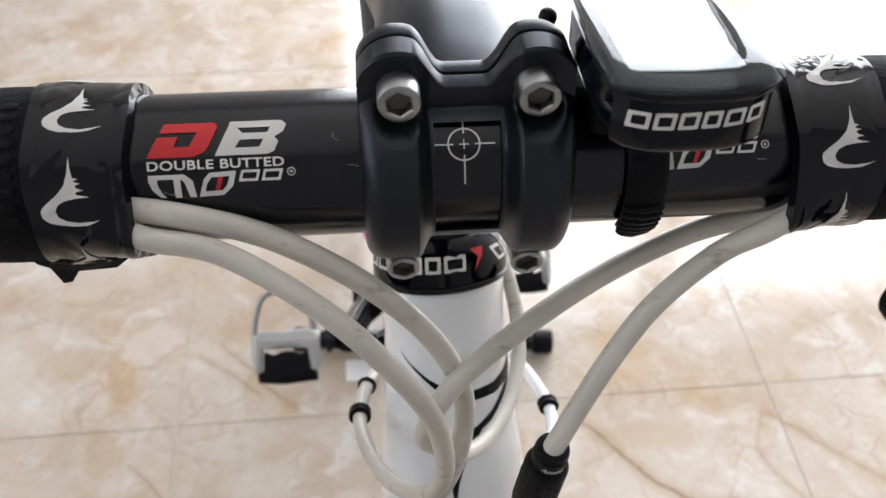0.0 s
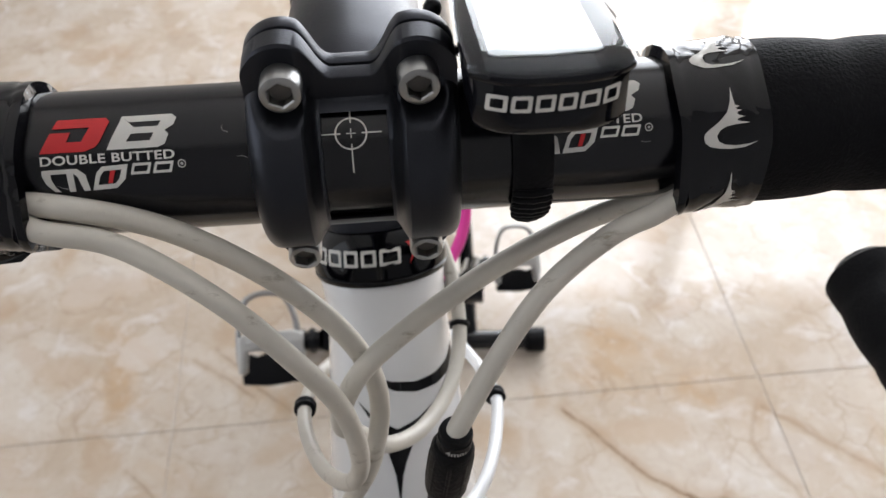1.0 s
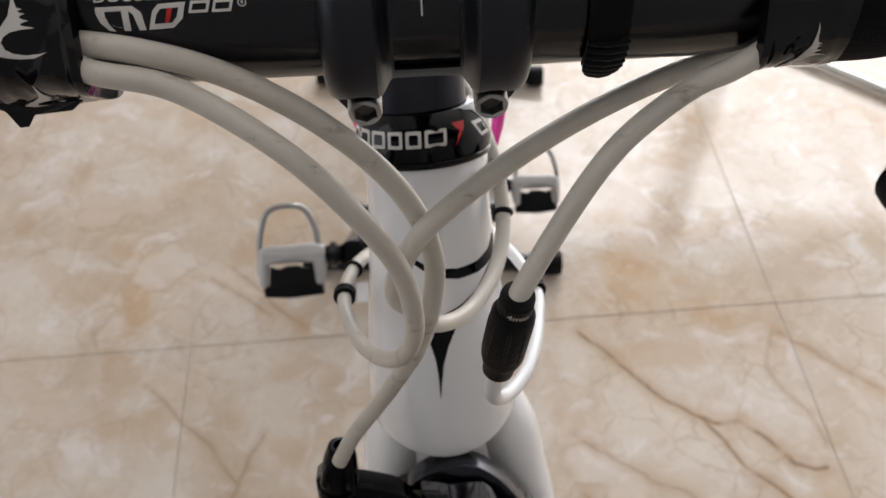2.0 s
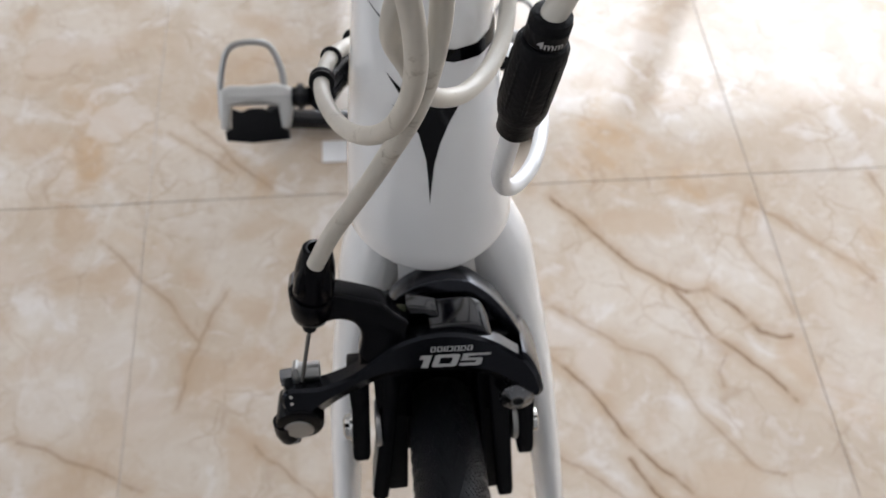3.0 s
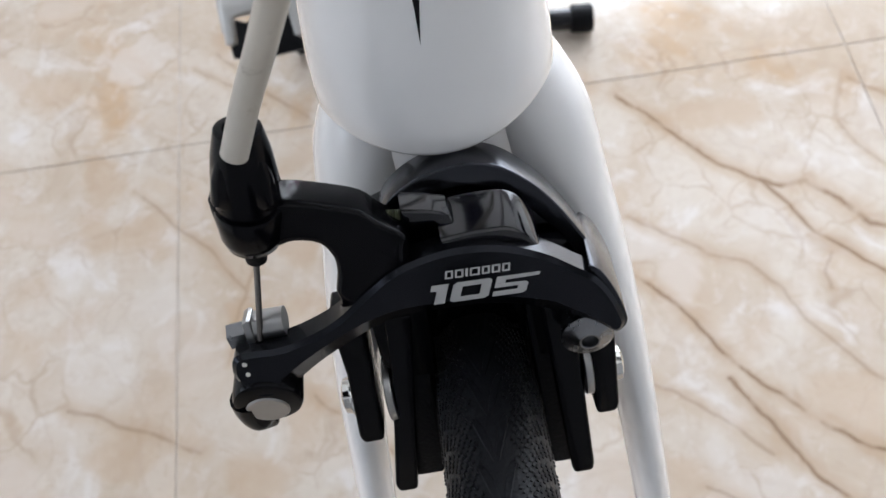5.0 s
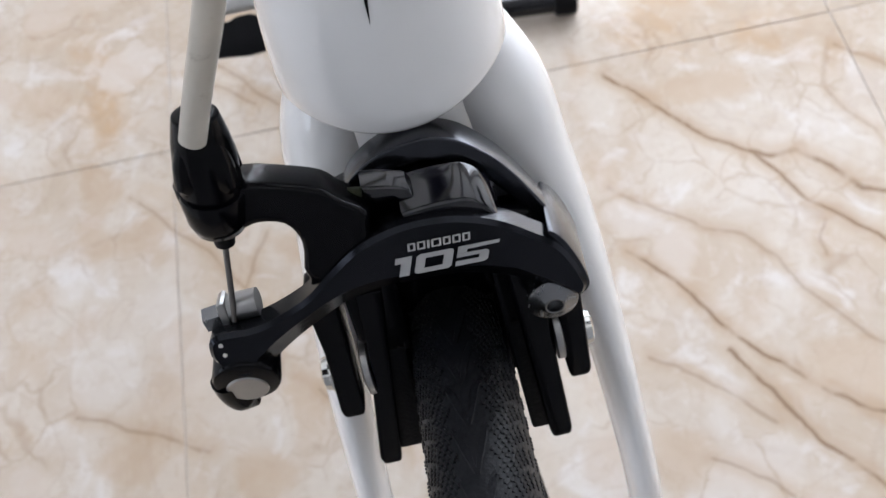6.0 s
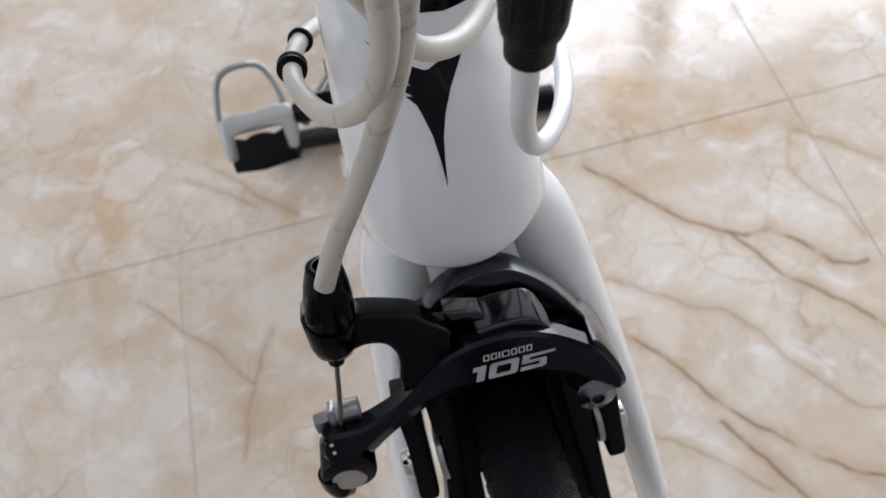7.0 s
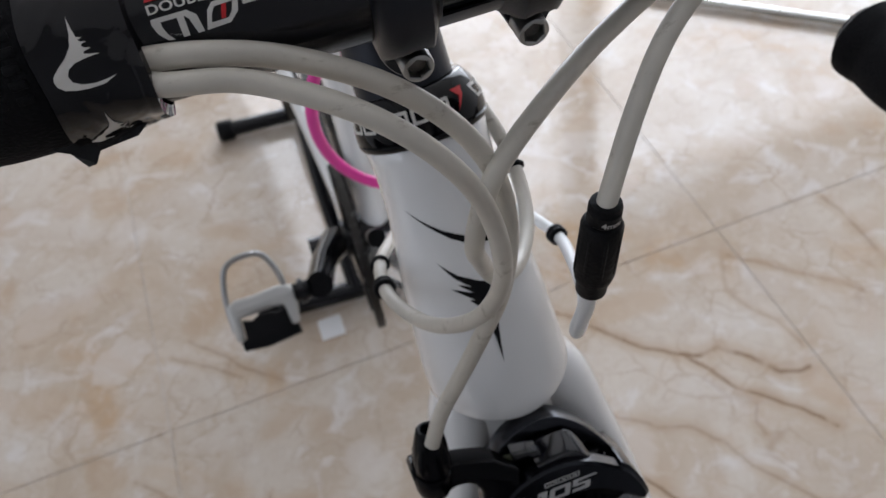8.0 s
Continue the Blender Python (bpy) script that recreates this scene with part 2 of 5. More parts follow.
M_STEEL = mat("stainless_steel", (0.36, 0.36, 0.355), 0.34, metal=1.0, var=0.10, scale=300, bump=0.1, bscale=1500, rvar=0.03)
M_SILVER = mat("pedal_silver", (0.50, 0.50, 0.485), 0.36, metal=0.35, var=0.08, scale=60)
M_PRINT = mat("pale_print", (0.62, 0.60, 0.56), 0.5, var=0.06, scale=200)
M_PRINT2 = mat("grey_print", (0.40, 0.40, 0.395), 0.4, var=0.08, scale=200)
M_RED = mat("red_print", (0.55, 0.012, 0.016), 0.45, var=0.06, scale=200)
M_PINK = mat("pink_plastic", (0.85, 0.05, 0.38), 0.4, var=0.05, scale=60)

# shade inside the bolt sockets, put into a darker steel colour
M_SOCKET = mat("socket_shadow", (0.13, 0.12, 0.11), 0.5, metal=0.8, var=0.2, scale=600)
M_BRAKE = mat("black_brake_paint", (0.002, 0.002, 0.003), 0.18, spec=0.12, var=0.2, scale=60, rvar=0.06)
M_BRAKE2 = mat("grey_black_anodised", (0.034, 0.036, 0.043), 0.22, metal=0.85, var=0.1, scale=60, rvar=0.05, bump=0.05, bscale=2000)
M_ARM = mat("black_polished_alloy", (0.016, 0.017, 0.021), 0.17, metal=0.8, spec=0.3, var=0.15, scale=60, rvar=0.05)
M_SCREW = mat("dark_screw", (0.10, 0.11, 0.07), 0.45, metal=0.7, var=0.3, scale=800)
M_WIRE = mat("steel_wire", (0.16, 0.15, 0.14), 0.4, metal=0.9, var=0.2, scale=900)
M_CHROME = mat("polished_steel", (0.62, 0.62, 0.60), 0.14, metal=1.0, var=0.05, scale=200, rvar=0.05)
M_COMP = mat("computer_black", (0.004, 0.0045, 0.007), 0.10, var=0.15, scale=50, coat=0.0, rvar=0.04, spec=0.25)
M_LCD = mat("display_grey", (0.78, 0.81, 0.80), 0.35, var=0.03, scale=80)
M_LCDREFLECT = mat("display_reflection", (0.58, 0.62, 0.60), 0.35, var=0.05, scale=80)
M_BLOCK = mat("black_lacquer", (0.003, 0.003, 0.006), 0.11, var=0.2, scale=40, rvar=0.03, spec=0.6)
M_TYRE = mat("tyre_rubber", (0.0075, 0.008, 0.010), 0.42, spec=0.17, var=0.25, scale=150, bump=0.4, bscale=900)
M_DARKSTEEL = mat("dark_polished_steel", (0.22, 0.225, 0.235), 0.26, metal=1.0, var=0.08, scale=200, rvar=0.05)
M_CHAIN = mat("oily_chain", (0.05, 0.048, 0.045), 0.45, metal=0.8, var=0.3, scale=300)
M_PAPER = mat("white_paper", (0.8, 0.8, 0.8), 0.8, var=0.03, scale=60)


def clear_glass(name):
    """Thin clear plastic: see-through, with a mirror gloss that grows towards grazing."""
    m = bpy.data.materials.new(name)
    m.use_nodes = True
    nt = m.node_tree
    nt.nodes.clear()
    out = nt.nodes.new("ShaderNodeOutputMaterial")
    mx = nt.nodes.new("ShaderNodeMixShader")
    tr = nt.nodes.new("ShaderNodeBsdfTransparent")
    tr.inputs["Color"].default_value = (0.95, 0.97, 1.0, 1)
    gl = nt.nodes.new("ShaderNodeBsdfGlossy")
    gl.inputs["Roughness"].default_value = 0.02
    fr_ = nt.nodes.new("ShaderNodeFresnel")
    fr_.inputs["IOR"].default_value = 1.45
    nt.links.new(fr_.outputs[0], mx.inputs[0])
    nt.links.new(tr.outputs[0], mx.inputs[1])
    nt.links.new(gl.outputs[0], mx.inputs[2])
    nt.links.new(mx.outputs[0], out.inputs[0])
    return m


M_LENS = clear_glass("display_window")

# ---------------------------------------------------------------- mesh helpers
from mathutils.geometry import tessellate_polygon



def part(name, bm, material, parent=None, label="", smooth=True, kind=""):
    me = bpy.data.meshes.new(name)
    bmesh.ops.recalc_face_normals(bm, faces=bm.faces[:])
    bm.to_mesh(me)
    bm.free()
    if smooth:
        for poly in me.polygons:
            poly.use_smooth = True
        me.set_sharp_from_angle(angle=radians(38))
    me.materials.append(material)
    ob = new(name, me)
    if parent:
        ob.parent = parent
    if label or kind:
        tagged(ob, label, kind=kind)
    return ob


def thing(name, label, category, at=(0, 0, 0), group="", kind=""):
    ob = new(name)
    ob.location = at
    ob.empty_display_size = 0.02
    return tagged(ob, label, category, group, kind)


def smooth_path(pts, n=12):
    """A Catmull-Rom curve through pts."""
    q = [np.array(p, float) for p in pts]
    q = [2 * q[0] - q[1]] + q + [2 * q[-1] - q[-2]]
    out = []
    for i in range(1, len(q) - 2):
        a, b, c, d = q[i - 1:i + 3]
        for k in range(n):
            u = k / n
            out.append(0.5 * (2 * b + (c - a) * u + (2 * a - 5 * b + 4 * c - d) * u * u + (3 * b - a - 3 * c + d) * u ** 3))
    out.append(q[-2])
    return out


def sweep(bm, path, radius, seg=16, caps=True, squash=None):
    """A tube along a path; radius: a number, or one for each point; squash: (side direction, factor)."""
    path = [Vector(p) for p in path]
    n = len(path)
    rad = [radius] * n if isinstance(radius, (int, float)) else list(radius)
    tang = [(path[min(i + 1, n - 1)] - path[max(i - 1, 0)]).normalized() for i in range(n)]
    ref = Vector((0, 0, 1)) if abs(tang[0].z) < 0.9 else Vector((0, 1, 0))
    side = tang[0].cross(ref).normalized()
    rings = []
    for i in range(n):
        side = (side - tang[i] * side.dot(tang[i])).normalized()
        up = side.cross(tang[i])
        ring = []
        for k in range(seg):
            a = 2 * math.pi * k / seg
            d = side * math.cos(a) + up * math.sin(a)
            if squash:
                ax, f = squash
                ax = Vector(ax)
                d = d + ax * (d.dot(ax) * (f - 1))
            ring.append(bm.verts.new(path[i] + d * rad[i]))
        rings.append(ring)
    for a, b in zip(rings, rings[1:]):
        for k in range(seg):
            bm.faces.new((a[k], a[(k + 1) % seg], b[(k + 1) % seg], b[k]))
    if caps:
        bm.faces.new(rings[0])
        bm.faces.new(rings[-1][::-1])
    return bm


def tube(path, radius, seg=16, caps=True, squash=None):
    return sweep(bmesh.new(), path, radius, seg, caps, squash)


def lathe(profile, origin, axis, seg=40, bm=None):
    """A body of revolution: profile of (distance along the axis, radius)."""
    bm = bm or bmesh.new()
    axis = Vector(axis).normalized()
    o = Vector(origin)
    s = axis.cross(Vector((1, 0, 0)) if abs(axis.x) < 0.9 else Vector((0, 0, 1))).normalized()
    u = axis.cross(s)
    rings = []
    for d, r in profile:
        if r < 1e-6:
            rings.append([bm.verts.new(o + axis * d)])
        else:
            rings.append([bm.verts.new(o + axis * d + (s * math.cos(2 * math.pi * k / seg) + u * math.sin(2 * math.pi * k / seg)) * r) for k in range(seg)])
    for a, b in zip(rings, rings[1:]):
        for k in range(seg):
            k2 = (k + 1) % seg
            if len(a) == 1 and len(b) == 1:
                continue
            if len(a) == 1:
                bm.faces.new((a[0], b[k], b[k2]))
            elif len(b) == 1:
                bm.faces.new((a[k], a[k2], b[0]))
            else:
                bm.faces.new((a[k], a[k2], b[k2], b[k]))
    for r, rev in ((rings[0], False), (rings[-1], True)):
        if len(r) > 1:
            bm.faces.new(r[::-1] if rev else r)
    return bm


def box(lo, hi, bevel=0.0, m=None, bm=None, segs=2):
    bm = bm or bmesh.new()
    lo, hi = Vector(lo), Vector(hi)
    r = bmesh.ops.create_cube(bm, size=1.0, matrix=Matrix.LocRotScale((lo + hi) / 2, None, hi - lo))
    if bevel:
        es = list({e for v in r["verts"] for e in v.link_edges})
        g = bmesh.ops.bevel(bm, geom=es, offset=bevel, segments=segs, profile=0.5, affect='EDGES', clamp_overlap=True)
        vs = list({v for f in g["faces"] for v in f.verts} | {v for v in r["verts"] if v.is_valid})
    else:
        vs = r["verts"]
    if m is not None:
        seen = set()
        stack = [v for v in vs if v.is_valid]
        allv = set(stack)
        while stack:
            v = stack.pop()
            for e in v.link_edges:
                w = e.other_vert(v)
                if w not in allv:
                    allv.add(w)
                    stack.append(w)
        bmesh.ops.transform(bm, matrix=m, verts=list(allv))
    return bm


def prism(outline, depth, m=None, bevel=0.0, bm=None, segs=2):
    """A flat outline in x, y extruded from z = 0 to depth, then laid by m."""
    own = bmesh.new()
    vs = [own.verts.new((x, y, 0)) for x, y in outline]
    f = own.faces.new(vs)
    g = bmesh.ops.extrude_face_region(own, geom=[f])
    top = [v for v in g["geom"] if isinstance(v, bmesh.types.BMVert)]
    bmesh.ops.translate(own, verts=top, vec=(0, 0, depth))
    if bevel:
        own.normal_update()
        es = [e for e in own.edges if len(e.link_faces) == 2 and (abs(e.verts[0].co.z - e.verts[1].co.z) < 1e-9)]
        bmesh.ops.bevel(own, geom=es, offset=bevel, segments=segs, profile=0.5, affect='EDGES', clamp_overlap=True)
    if m is not None:
        bmesh.ops.transform(own, matrix=m, verts=own.verts[:])
    if bm is None:
        return own
    me = bpy.data.meshes.new("tmp")
    own.to_mesh(me)
    own.free()
    bm.from_mesh(me)
    bpy.data.meshes.remove(me)
    return bm


def frame_of(x_axis, y_axis, origin):
    x = Vector(x_axis).normalized()
    z = x.cross(Vector(y_axis)).normalized()
    y = z.cross(x)
    return Matrix.Translation(origin) @ Matrix((x, y, z)).transposed().to_4x4()


def round_path(pts, r, n=5):
    """A closed outline with its corners rounded."""
    out = []
    k = len(pts)
    for i in range(k):
        p = Vector(pts[i]); a = Vector(pts[i - 1]); b = Vector(pts[(i + 1) % k])
        ra = min(r, (a - p).length * 0.45, (b - p).length * 0.45)
        s, e = p + (a - p).normalized() * ra, p + (b - p).normalized() * ra
        for j in range(n + 1):
            u = j / n
            out.append(tuple(s * (1 - u) ** 2 + p * 2 * u * (1 - u) + e * u * u))
    return out


# ---------------------------------------------------------------- the room
TILE, JX, JY, JTURN = 0.81, -0.308, 0.686, 0.0133



def plain(name, lo, hi, material, label, category):
    return tagged(part(name, box(lo, hi), material, smooth=False), label, category, kind="structure")


floor = plain("floor", (X0, Y0, -0.06), (X1, Y1, -0.0012), M_GROUT, "polished beige marble-look floor tiles with brown veins", "floor")
_ft = Matrix.Translation((JX, JY, 0)) @ Matrix.Rotation(JTURN, 4, 'Z')
ceiling = plain("ceiling", (X0 - 0.15, Y0 - 0.15, ZC), (X1 + 0.15, Y1 + 0.15, ZC + 0.15), M_CEIL, "plain pale grey painted ceiling", "ceiling")
wall_w = thing("wall_west", "pale painted wall with one added, unseen window opening", "wall", kind="structure")
for lo, hi in (((Y0, -0.06), (WY0, ZC)), ((WY1, -0.06), (Y1, ZC)), ((WY0, -0.06), (WY1, WZ0)), ((WY0, WZ1), (WY1, ZC))):
    part("wall_panel", box((X0 - 0.15, lo[0], lo[1]), (X0, hi[0], hi[1])), M_PLASTER, wall_w, smooth=False)
plain("wall_east", (X1, Y0, -0.06), (X1 + 0.15, Y1, ZC), M_PLASTER, "plain pale painted wall", "wall")
plain("wall_south", (X0 - 0.15, Y0 - 0.15, -0.06), (X1 + 0.15, Y0, ZC), M_DUSK, "plain unseen wall, coloured dark to deepen reflections", "wall")
wall_n = thing("wall_north", "pale painted wall with a wide bright doorway in two bays", "wall", kind="structure")
part("wall_panel", box((X0 - 0.15, Y1, -0.06), (OX0, Y1 + 0.15, ZC)), M_PLASTER, wall_n, smooth=False)
part("wall_panel", box((OX1, Y1, -0.06), (X1 + 0.15, Y1 + 0.15, ZC)), M_PLASTER, wall_n, smooth=False)
part("lintel", box((OX0, Y1, OZ), (OX1, Y1 + 0.15, ZC)), M_PLASTER, wall_n, smooth=False)
part("post", box((PX0, Y1 + 0.002, -0.06), (PX1, Y1 + 0.148, OZ), 0.004), M_PLASTER, wall_n, smooth=False)
ground = plain("ground", (-60, -60, -0.1), (60, 120, -0.064), M_GROUT, "pale paved ground outside the room", "ground")

# ---------------------------------------------------------------- the bicycle
A = radians(60)
UP = Vector((-0.042, math.cos(A), math.sin(A))).normalized()   # steering axis, upwards
XA = Vector((1, 0, 0))
FW = XA.cross(UP).normalized()                                  # square to it, forwards
XS = UP.cross(FW).normalized()
RING = Vector((0, 0.2414, 0.7773))                              # axis at the lower rim of the headset cover
BY, BZ, BR = 0.180, 0.885, 0.0159                               # handlebar axis and radius


def ax(s, f=0.0, x=0.0):
    return RING + UP * s + FW * f + XS * x


def arc(c, r, a0, a1, n):
    return [(c[0] + r * math.cos(radians(a0 + (a1 - a0) * k / n)), c[1] + r * math.sin(radians(a0 + (a1 - a0) * k / n))) for k in range(n + 1)]


def relax(pts, rounds=12, n=14):
    """A smooth cable line through rough points, its ends kept."""
    p = np.array(smooth_path(pts, n))
    for _ in range(rounds):
        p[1:-1] = p[1:-1] * 0.5 + (p[:-2] + p[2:]) * 0.25
    return [Vector(q) for q in p]


bike = thing("road_bicycle", "white road racing bicycle with black handlebar in a black stand", "bicycle")

# -- handlebar with its drops
half = [(0.0, 0, 0), (0.165, 0, 0), (0.185, -0.006, 0), (0.197, -0.025, -0.001), (0.2, -0.05, -0.005), (0.2, -0.075, -0.016), (0.2, -0.092, -0.04),
        (0.201, -0.092, -0.07), (0.202, -0.075, -0.1), (0.203, -0.045, -0.122), (0.203, -0.01, -0.135), (0.201, 0.03, -0.141), (0.199, 0.074, -0.142)]
line = [(-x, BY + y, BZ + z) for x, y, z in half[::-1]] + [(x, BY + y, BZ + z) for x, y, z in half[1:]]
path = smooth_path(line, 6)
bar = part("handlebar", tube(path, [BR if abs(p[0]) < 0.1 else max(0.0119, BR - (abs(p[0]) - 0.1) * 0.2) for p in path], 40), M_BLACK, bike)

def tape_bulge(a, s, x):
    """How far the finishing tape swells over the cables that run under it."""
    d = max(0, math.cos(a - radians(180 if s < 0 else 190)))
    return 0.0050 * d ** 14 * max(0.25, 1 - max(0, abs(x) - 0.0690) / 0.016)


def tape_r(x):
    """The finishing tape's radius along the bar."""
    return float(np.interp(abs(x), [0.0672, 0.0680, 0.0692, 0.0704, 0.0722, 0.0765, 0.0815, 0.0835, 0.0850, 0.0868, 0.0874], [0.0184, 0.0186, 0.0187, 0.0185, 0.0188, 0.0189, 0.0193, 0.0194, 0.0192, 0.0193, 0.0190]))


rng = random.Random(11)
CREASES = [(rng.uniform(0.3, 6.0), rng.choice((-1, 1)) * rng.uniform(0.067, 0.087), rng.uniform(-90, 90), rng.uniform(0.02, 0.05), rng.uniform(0.003, 0.009), rng.choice((-1, 1)) * rng.uniform(0.00012, 0.00032)) for _ in range(90)]


def tape_crease(a, x):
    """Small folds pressed into the tape: place round and along the bar, slant, breadth, length and height."""
    return sum(h * math.exp(-((a - a0 - slant * (x - x0)) / w) ** 2 - ((x - x0) / ln) ** 2) for a0, x0, slant, w, ln, h in CREASES if abs(x - x0) < 3 * ln)


for s in (-1, 1):
    tp = [p for p in smooth_path([(s * x, BY + y, BZ + z) for x, y, z in [(0.083, 0, 0), (0.12, 0, 0)] + half[1:]], 16)]
    rad = []
    run = 0.0
    for k, q in enumerate(tp):
        run += 0 if k == 0 else float(np.linalg.norm(q - tp[k - 1]))
        rad.append(0.0178 + 0.0012 * abs(math.sin(run / 0.026 * math.pi)) ** 0.6 - 0.0014 * min(1, run / 0.05))
    rad[-1], rad[-2] = 0.008, 0.0145
    part("bar_tape", tube(tp, rad, 28), M_TAPE, bike, "black cork bar tape")
    stations = np.linspace(0.0672, 0.0874, 40)
    fin = bmesh.new()
    rings = []
    for k, x in enumerate(stations):
        ring = []
        for a in np.linspace(0, 2 * math.pi, 120, endpoint=False):
            rr = tape_r(x) + tape_bulge(a, s, s * x) + tape_crease(a, s * x) - (0.0022 if k == 0 else 0.0009 if k == len(stations) - 1 else 0)
            ring.append(fin.verts.new((s * x + 0.0004 * math.sin(5 * a + s), BY + rr * math.cos(a), BZ + rr * math.sin(a))))
        rings.append(ring)
    for a_, b_ in zip(rings, rings[1:]):
        for k in range(120):
            fin.faces.new((a_[k], a_[(k + 1) % 120], b_[(k + 1) % 120], b_[k]))
    part("finishing_tape", fin, M_VINYL, bike, "glossy black finishing tape with pale printed marks")


def on_bar(bm, r, x0, flip=1):
    """Lay flat x, y shapes round the bar: x along it, y up round its front, in metres of arc from straight ahead."""
    for v in bm.verts:
        a = v.co.y / r
        v.co = Vector((x0 + flip * v.co.x, BY - (r + v.co.z) * math.cos(a), BZ + (r + v.co.z) * math.sin(a)))
    return bm


def flat(outline, lift=0.00015, cut=0.0012):
    """A filled flat outline, cut into strips so that it can be bent."""
    bm = bmesh.new()
    vs = [bm.verts.new((x, y, lift)) for x, y in outline]
    for tri in tessellate_polygon([[Vector((x, y, 0)) for x, y in outline]]):
        bm.faces.new([vs[k] for k in tri])
    ys = [v.co.y for v in bm.verts]
    xs = [v.co.x for v in bm.verts]
    for lo, hi, n in ((min(ys), max(ys), (0, 1, 0)), (min(xs), max(xs), (1, 0, 0))):
        v = lo + cut
        while v < hi:
            bmesh.ops.bisect_plane(bm, geom=bm.verts[:] + bm.edges[:] + bm.faces[:], plane_co=(v, v, 0), plane_no=n)
            v += cut
    return bm


def words(text, height, spacing=1.0, shear=0.0, width=None, lift=0.00015, cut=0.0012, bold=0.0):
    """Lettering as a flat mesh, its lower left corner at the origin."""
    cu = bpy.data.curves.new("lettering", 'FONT')
    cu.body, cu.size, cu.space_character, cu.shear, cu.offset = text, 1.0, spacing, shear, bold
    ob = bpy.data.objects.new("lettering", cu)
    scene.collection.objects.link(ob)
    me = bpy.data.meshes.new_from_object(ob.evaluated_get(bpy.context.evaluated_depsgraph_get()))
    bm = bmesh.new()
    bm.from_mesh(me)
    bpy.data.objects.remove(ob)
    bpy.data.curves.remove(cu)
    bpy.data.meshes.remove(me)
    bmesh.ops.triangulate(bm, faces=bm.faces[:])
    lo = Vector((min(v.co.x for v in bm.verts), min(v.co.y for v in bm.verts), 0))
    w = max(v.co.x for v in bm.verts) - lo.x
    h = max(v.co.y for v in bm.verts) - lo.y
    for v in bm.verts:
        v.co = Vector(((v.co.x - lo.x) * (width / w if width else height / h), (v.co.y - lo.y) * height / h, lift))
    v = cut
    while v < height:
        bmesh.ops.bisect_plane(bm, geom=bm.verts[:] + bm.edges[:] + bm.faces[:], plane_co=(0, v, 0), plane_no=(0, 1, 0))
        v += cut
    return bm


def join(*bms):
    out = bms[0]
    for b in bms[1:]:
        me = bpy.data.meshes.new("tmp")
        b.to_mesh(me)
        b.free()
        out.from_mesh(me)
        bpy.data.meshes.remove(me)
    return out


def moved(bm, x, y):
    bmesh.ops.translate(bm, verts=bm.verts[:], vec=(x, y, 0))
    return bm


def hollow_marks(widths, x, y, h, gap=0.0006, slant=0.0, line=0.0006, lift=0.00015):
    """A row of plain hollow boxes."""
    out = bmesh.new()
    for w in widths:
        if w < 2.5 * line:
            join(out, flat([(x, y), (x + w, y), (x + w + slant, y + h), (x + slant, y + h)], lift))
        else:
            outer = round_path([(x, y), (x + w, y), (x + w, y + h), (x, y + h)], min(w, h) * 0.10, 2)
            cx, cy = x + w / 2, y + h / 2
            kx, ky = 1 - 2 * line / w, 1 - 2 * line / h
            vo = [out.verts.new((px + slant * (py - y) / h, py, lift)) for px, py in outer]
            vi = [out.verts.new((cx + (px - cx) * kx + slant * (cy + (py - cy) * ky - y) / h, cy + (py - cy) * ky, lift)) for px, py in outer]
            for k in range(len(vo)):
                q = (k + 1) % len(vo)
                out.faces.new((vo[k], vo[q], vi[q], vi[k]))
        x += w + gap
    return out


def ring_flat(c, r0, r1, n=36, lift=0.00015):
    bm = bmesh.new()
    a = [bm.verts.new((c[0] + r0 * math.cos(2 * math.pi * k / n), c[1] + r0 * math.sin(2 * math.pi * k / n), lift)) for k in range(n)]
    b = [bm.verts.new((c[0] + r1 * math.cos(2 * math.pi * k / n), c[1] + r1 * math.sin(2 * math.pi * k / n), lift)) for k in range(n)]
    for k in range(n):
        bm.faces.new((a[k], a[(k + 1) % n], b[(k + 1) % n], b[k]))
    return bm


DEG = radians(1) * BR
D_RED = [[(0.0, 0.0), (0.0090, 0.0), (0.0112, 0.0008), (0.0084, 0.0021), (0.0054, 0.0021), (0.0062, 0.0042), (0.0021, 0.0042)],
         [(0.0112, 0.0008), (0.0122, 0.0020), (0.0140, 0.0062), (0.0132, 0.0072), (0.0112, 0.0051), (0.0100, 0.0051), (0.0084, 0.0021)],
         [(0.0025, 0.0051), (0.0100, 0.0051), (0.0112, 0.0051), (0.0132, 0.0072), (0.0034, 0.0072)]]
B_UP = [[(0.0, 0.0), (0.0034, 0.0), (0.0040, 0.0015), (0.0050, 0.0031), (0.0056, 0.0045), (0.0030, 0.0072), (0.0026, 0.0057)],
        [(0.0034, 0.0), (0.0104, 0.0), (0.0118, 0.0006), (0.0088, 0.0015), (0.0040, 0.0015)],
        [(0.0118, 0.0006), (0.0126, 0.0026), (0.0118, 0.0035), (0.0096, 0.0031), (0.0088, 0.0015)],
        [(0.0050, 0.0031), (0.0096, 0.0031), (0.0118, 0.0035), (0.0104, 0.0045), (0.0056, 0.0045)],
        [(0.0118, 0.0035), (0.0136, 0.0046), (0.0142, 0.0062), (0.0132, 0.0072), (0.0110, 0.0057), (0.0104, 0.0045)],
        [(0.0030, 0.0072), (0.0045, 0.0057), (0.0110, 0.0057), (0.0132, 0.0072)]]
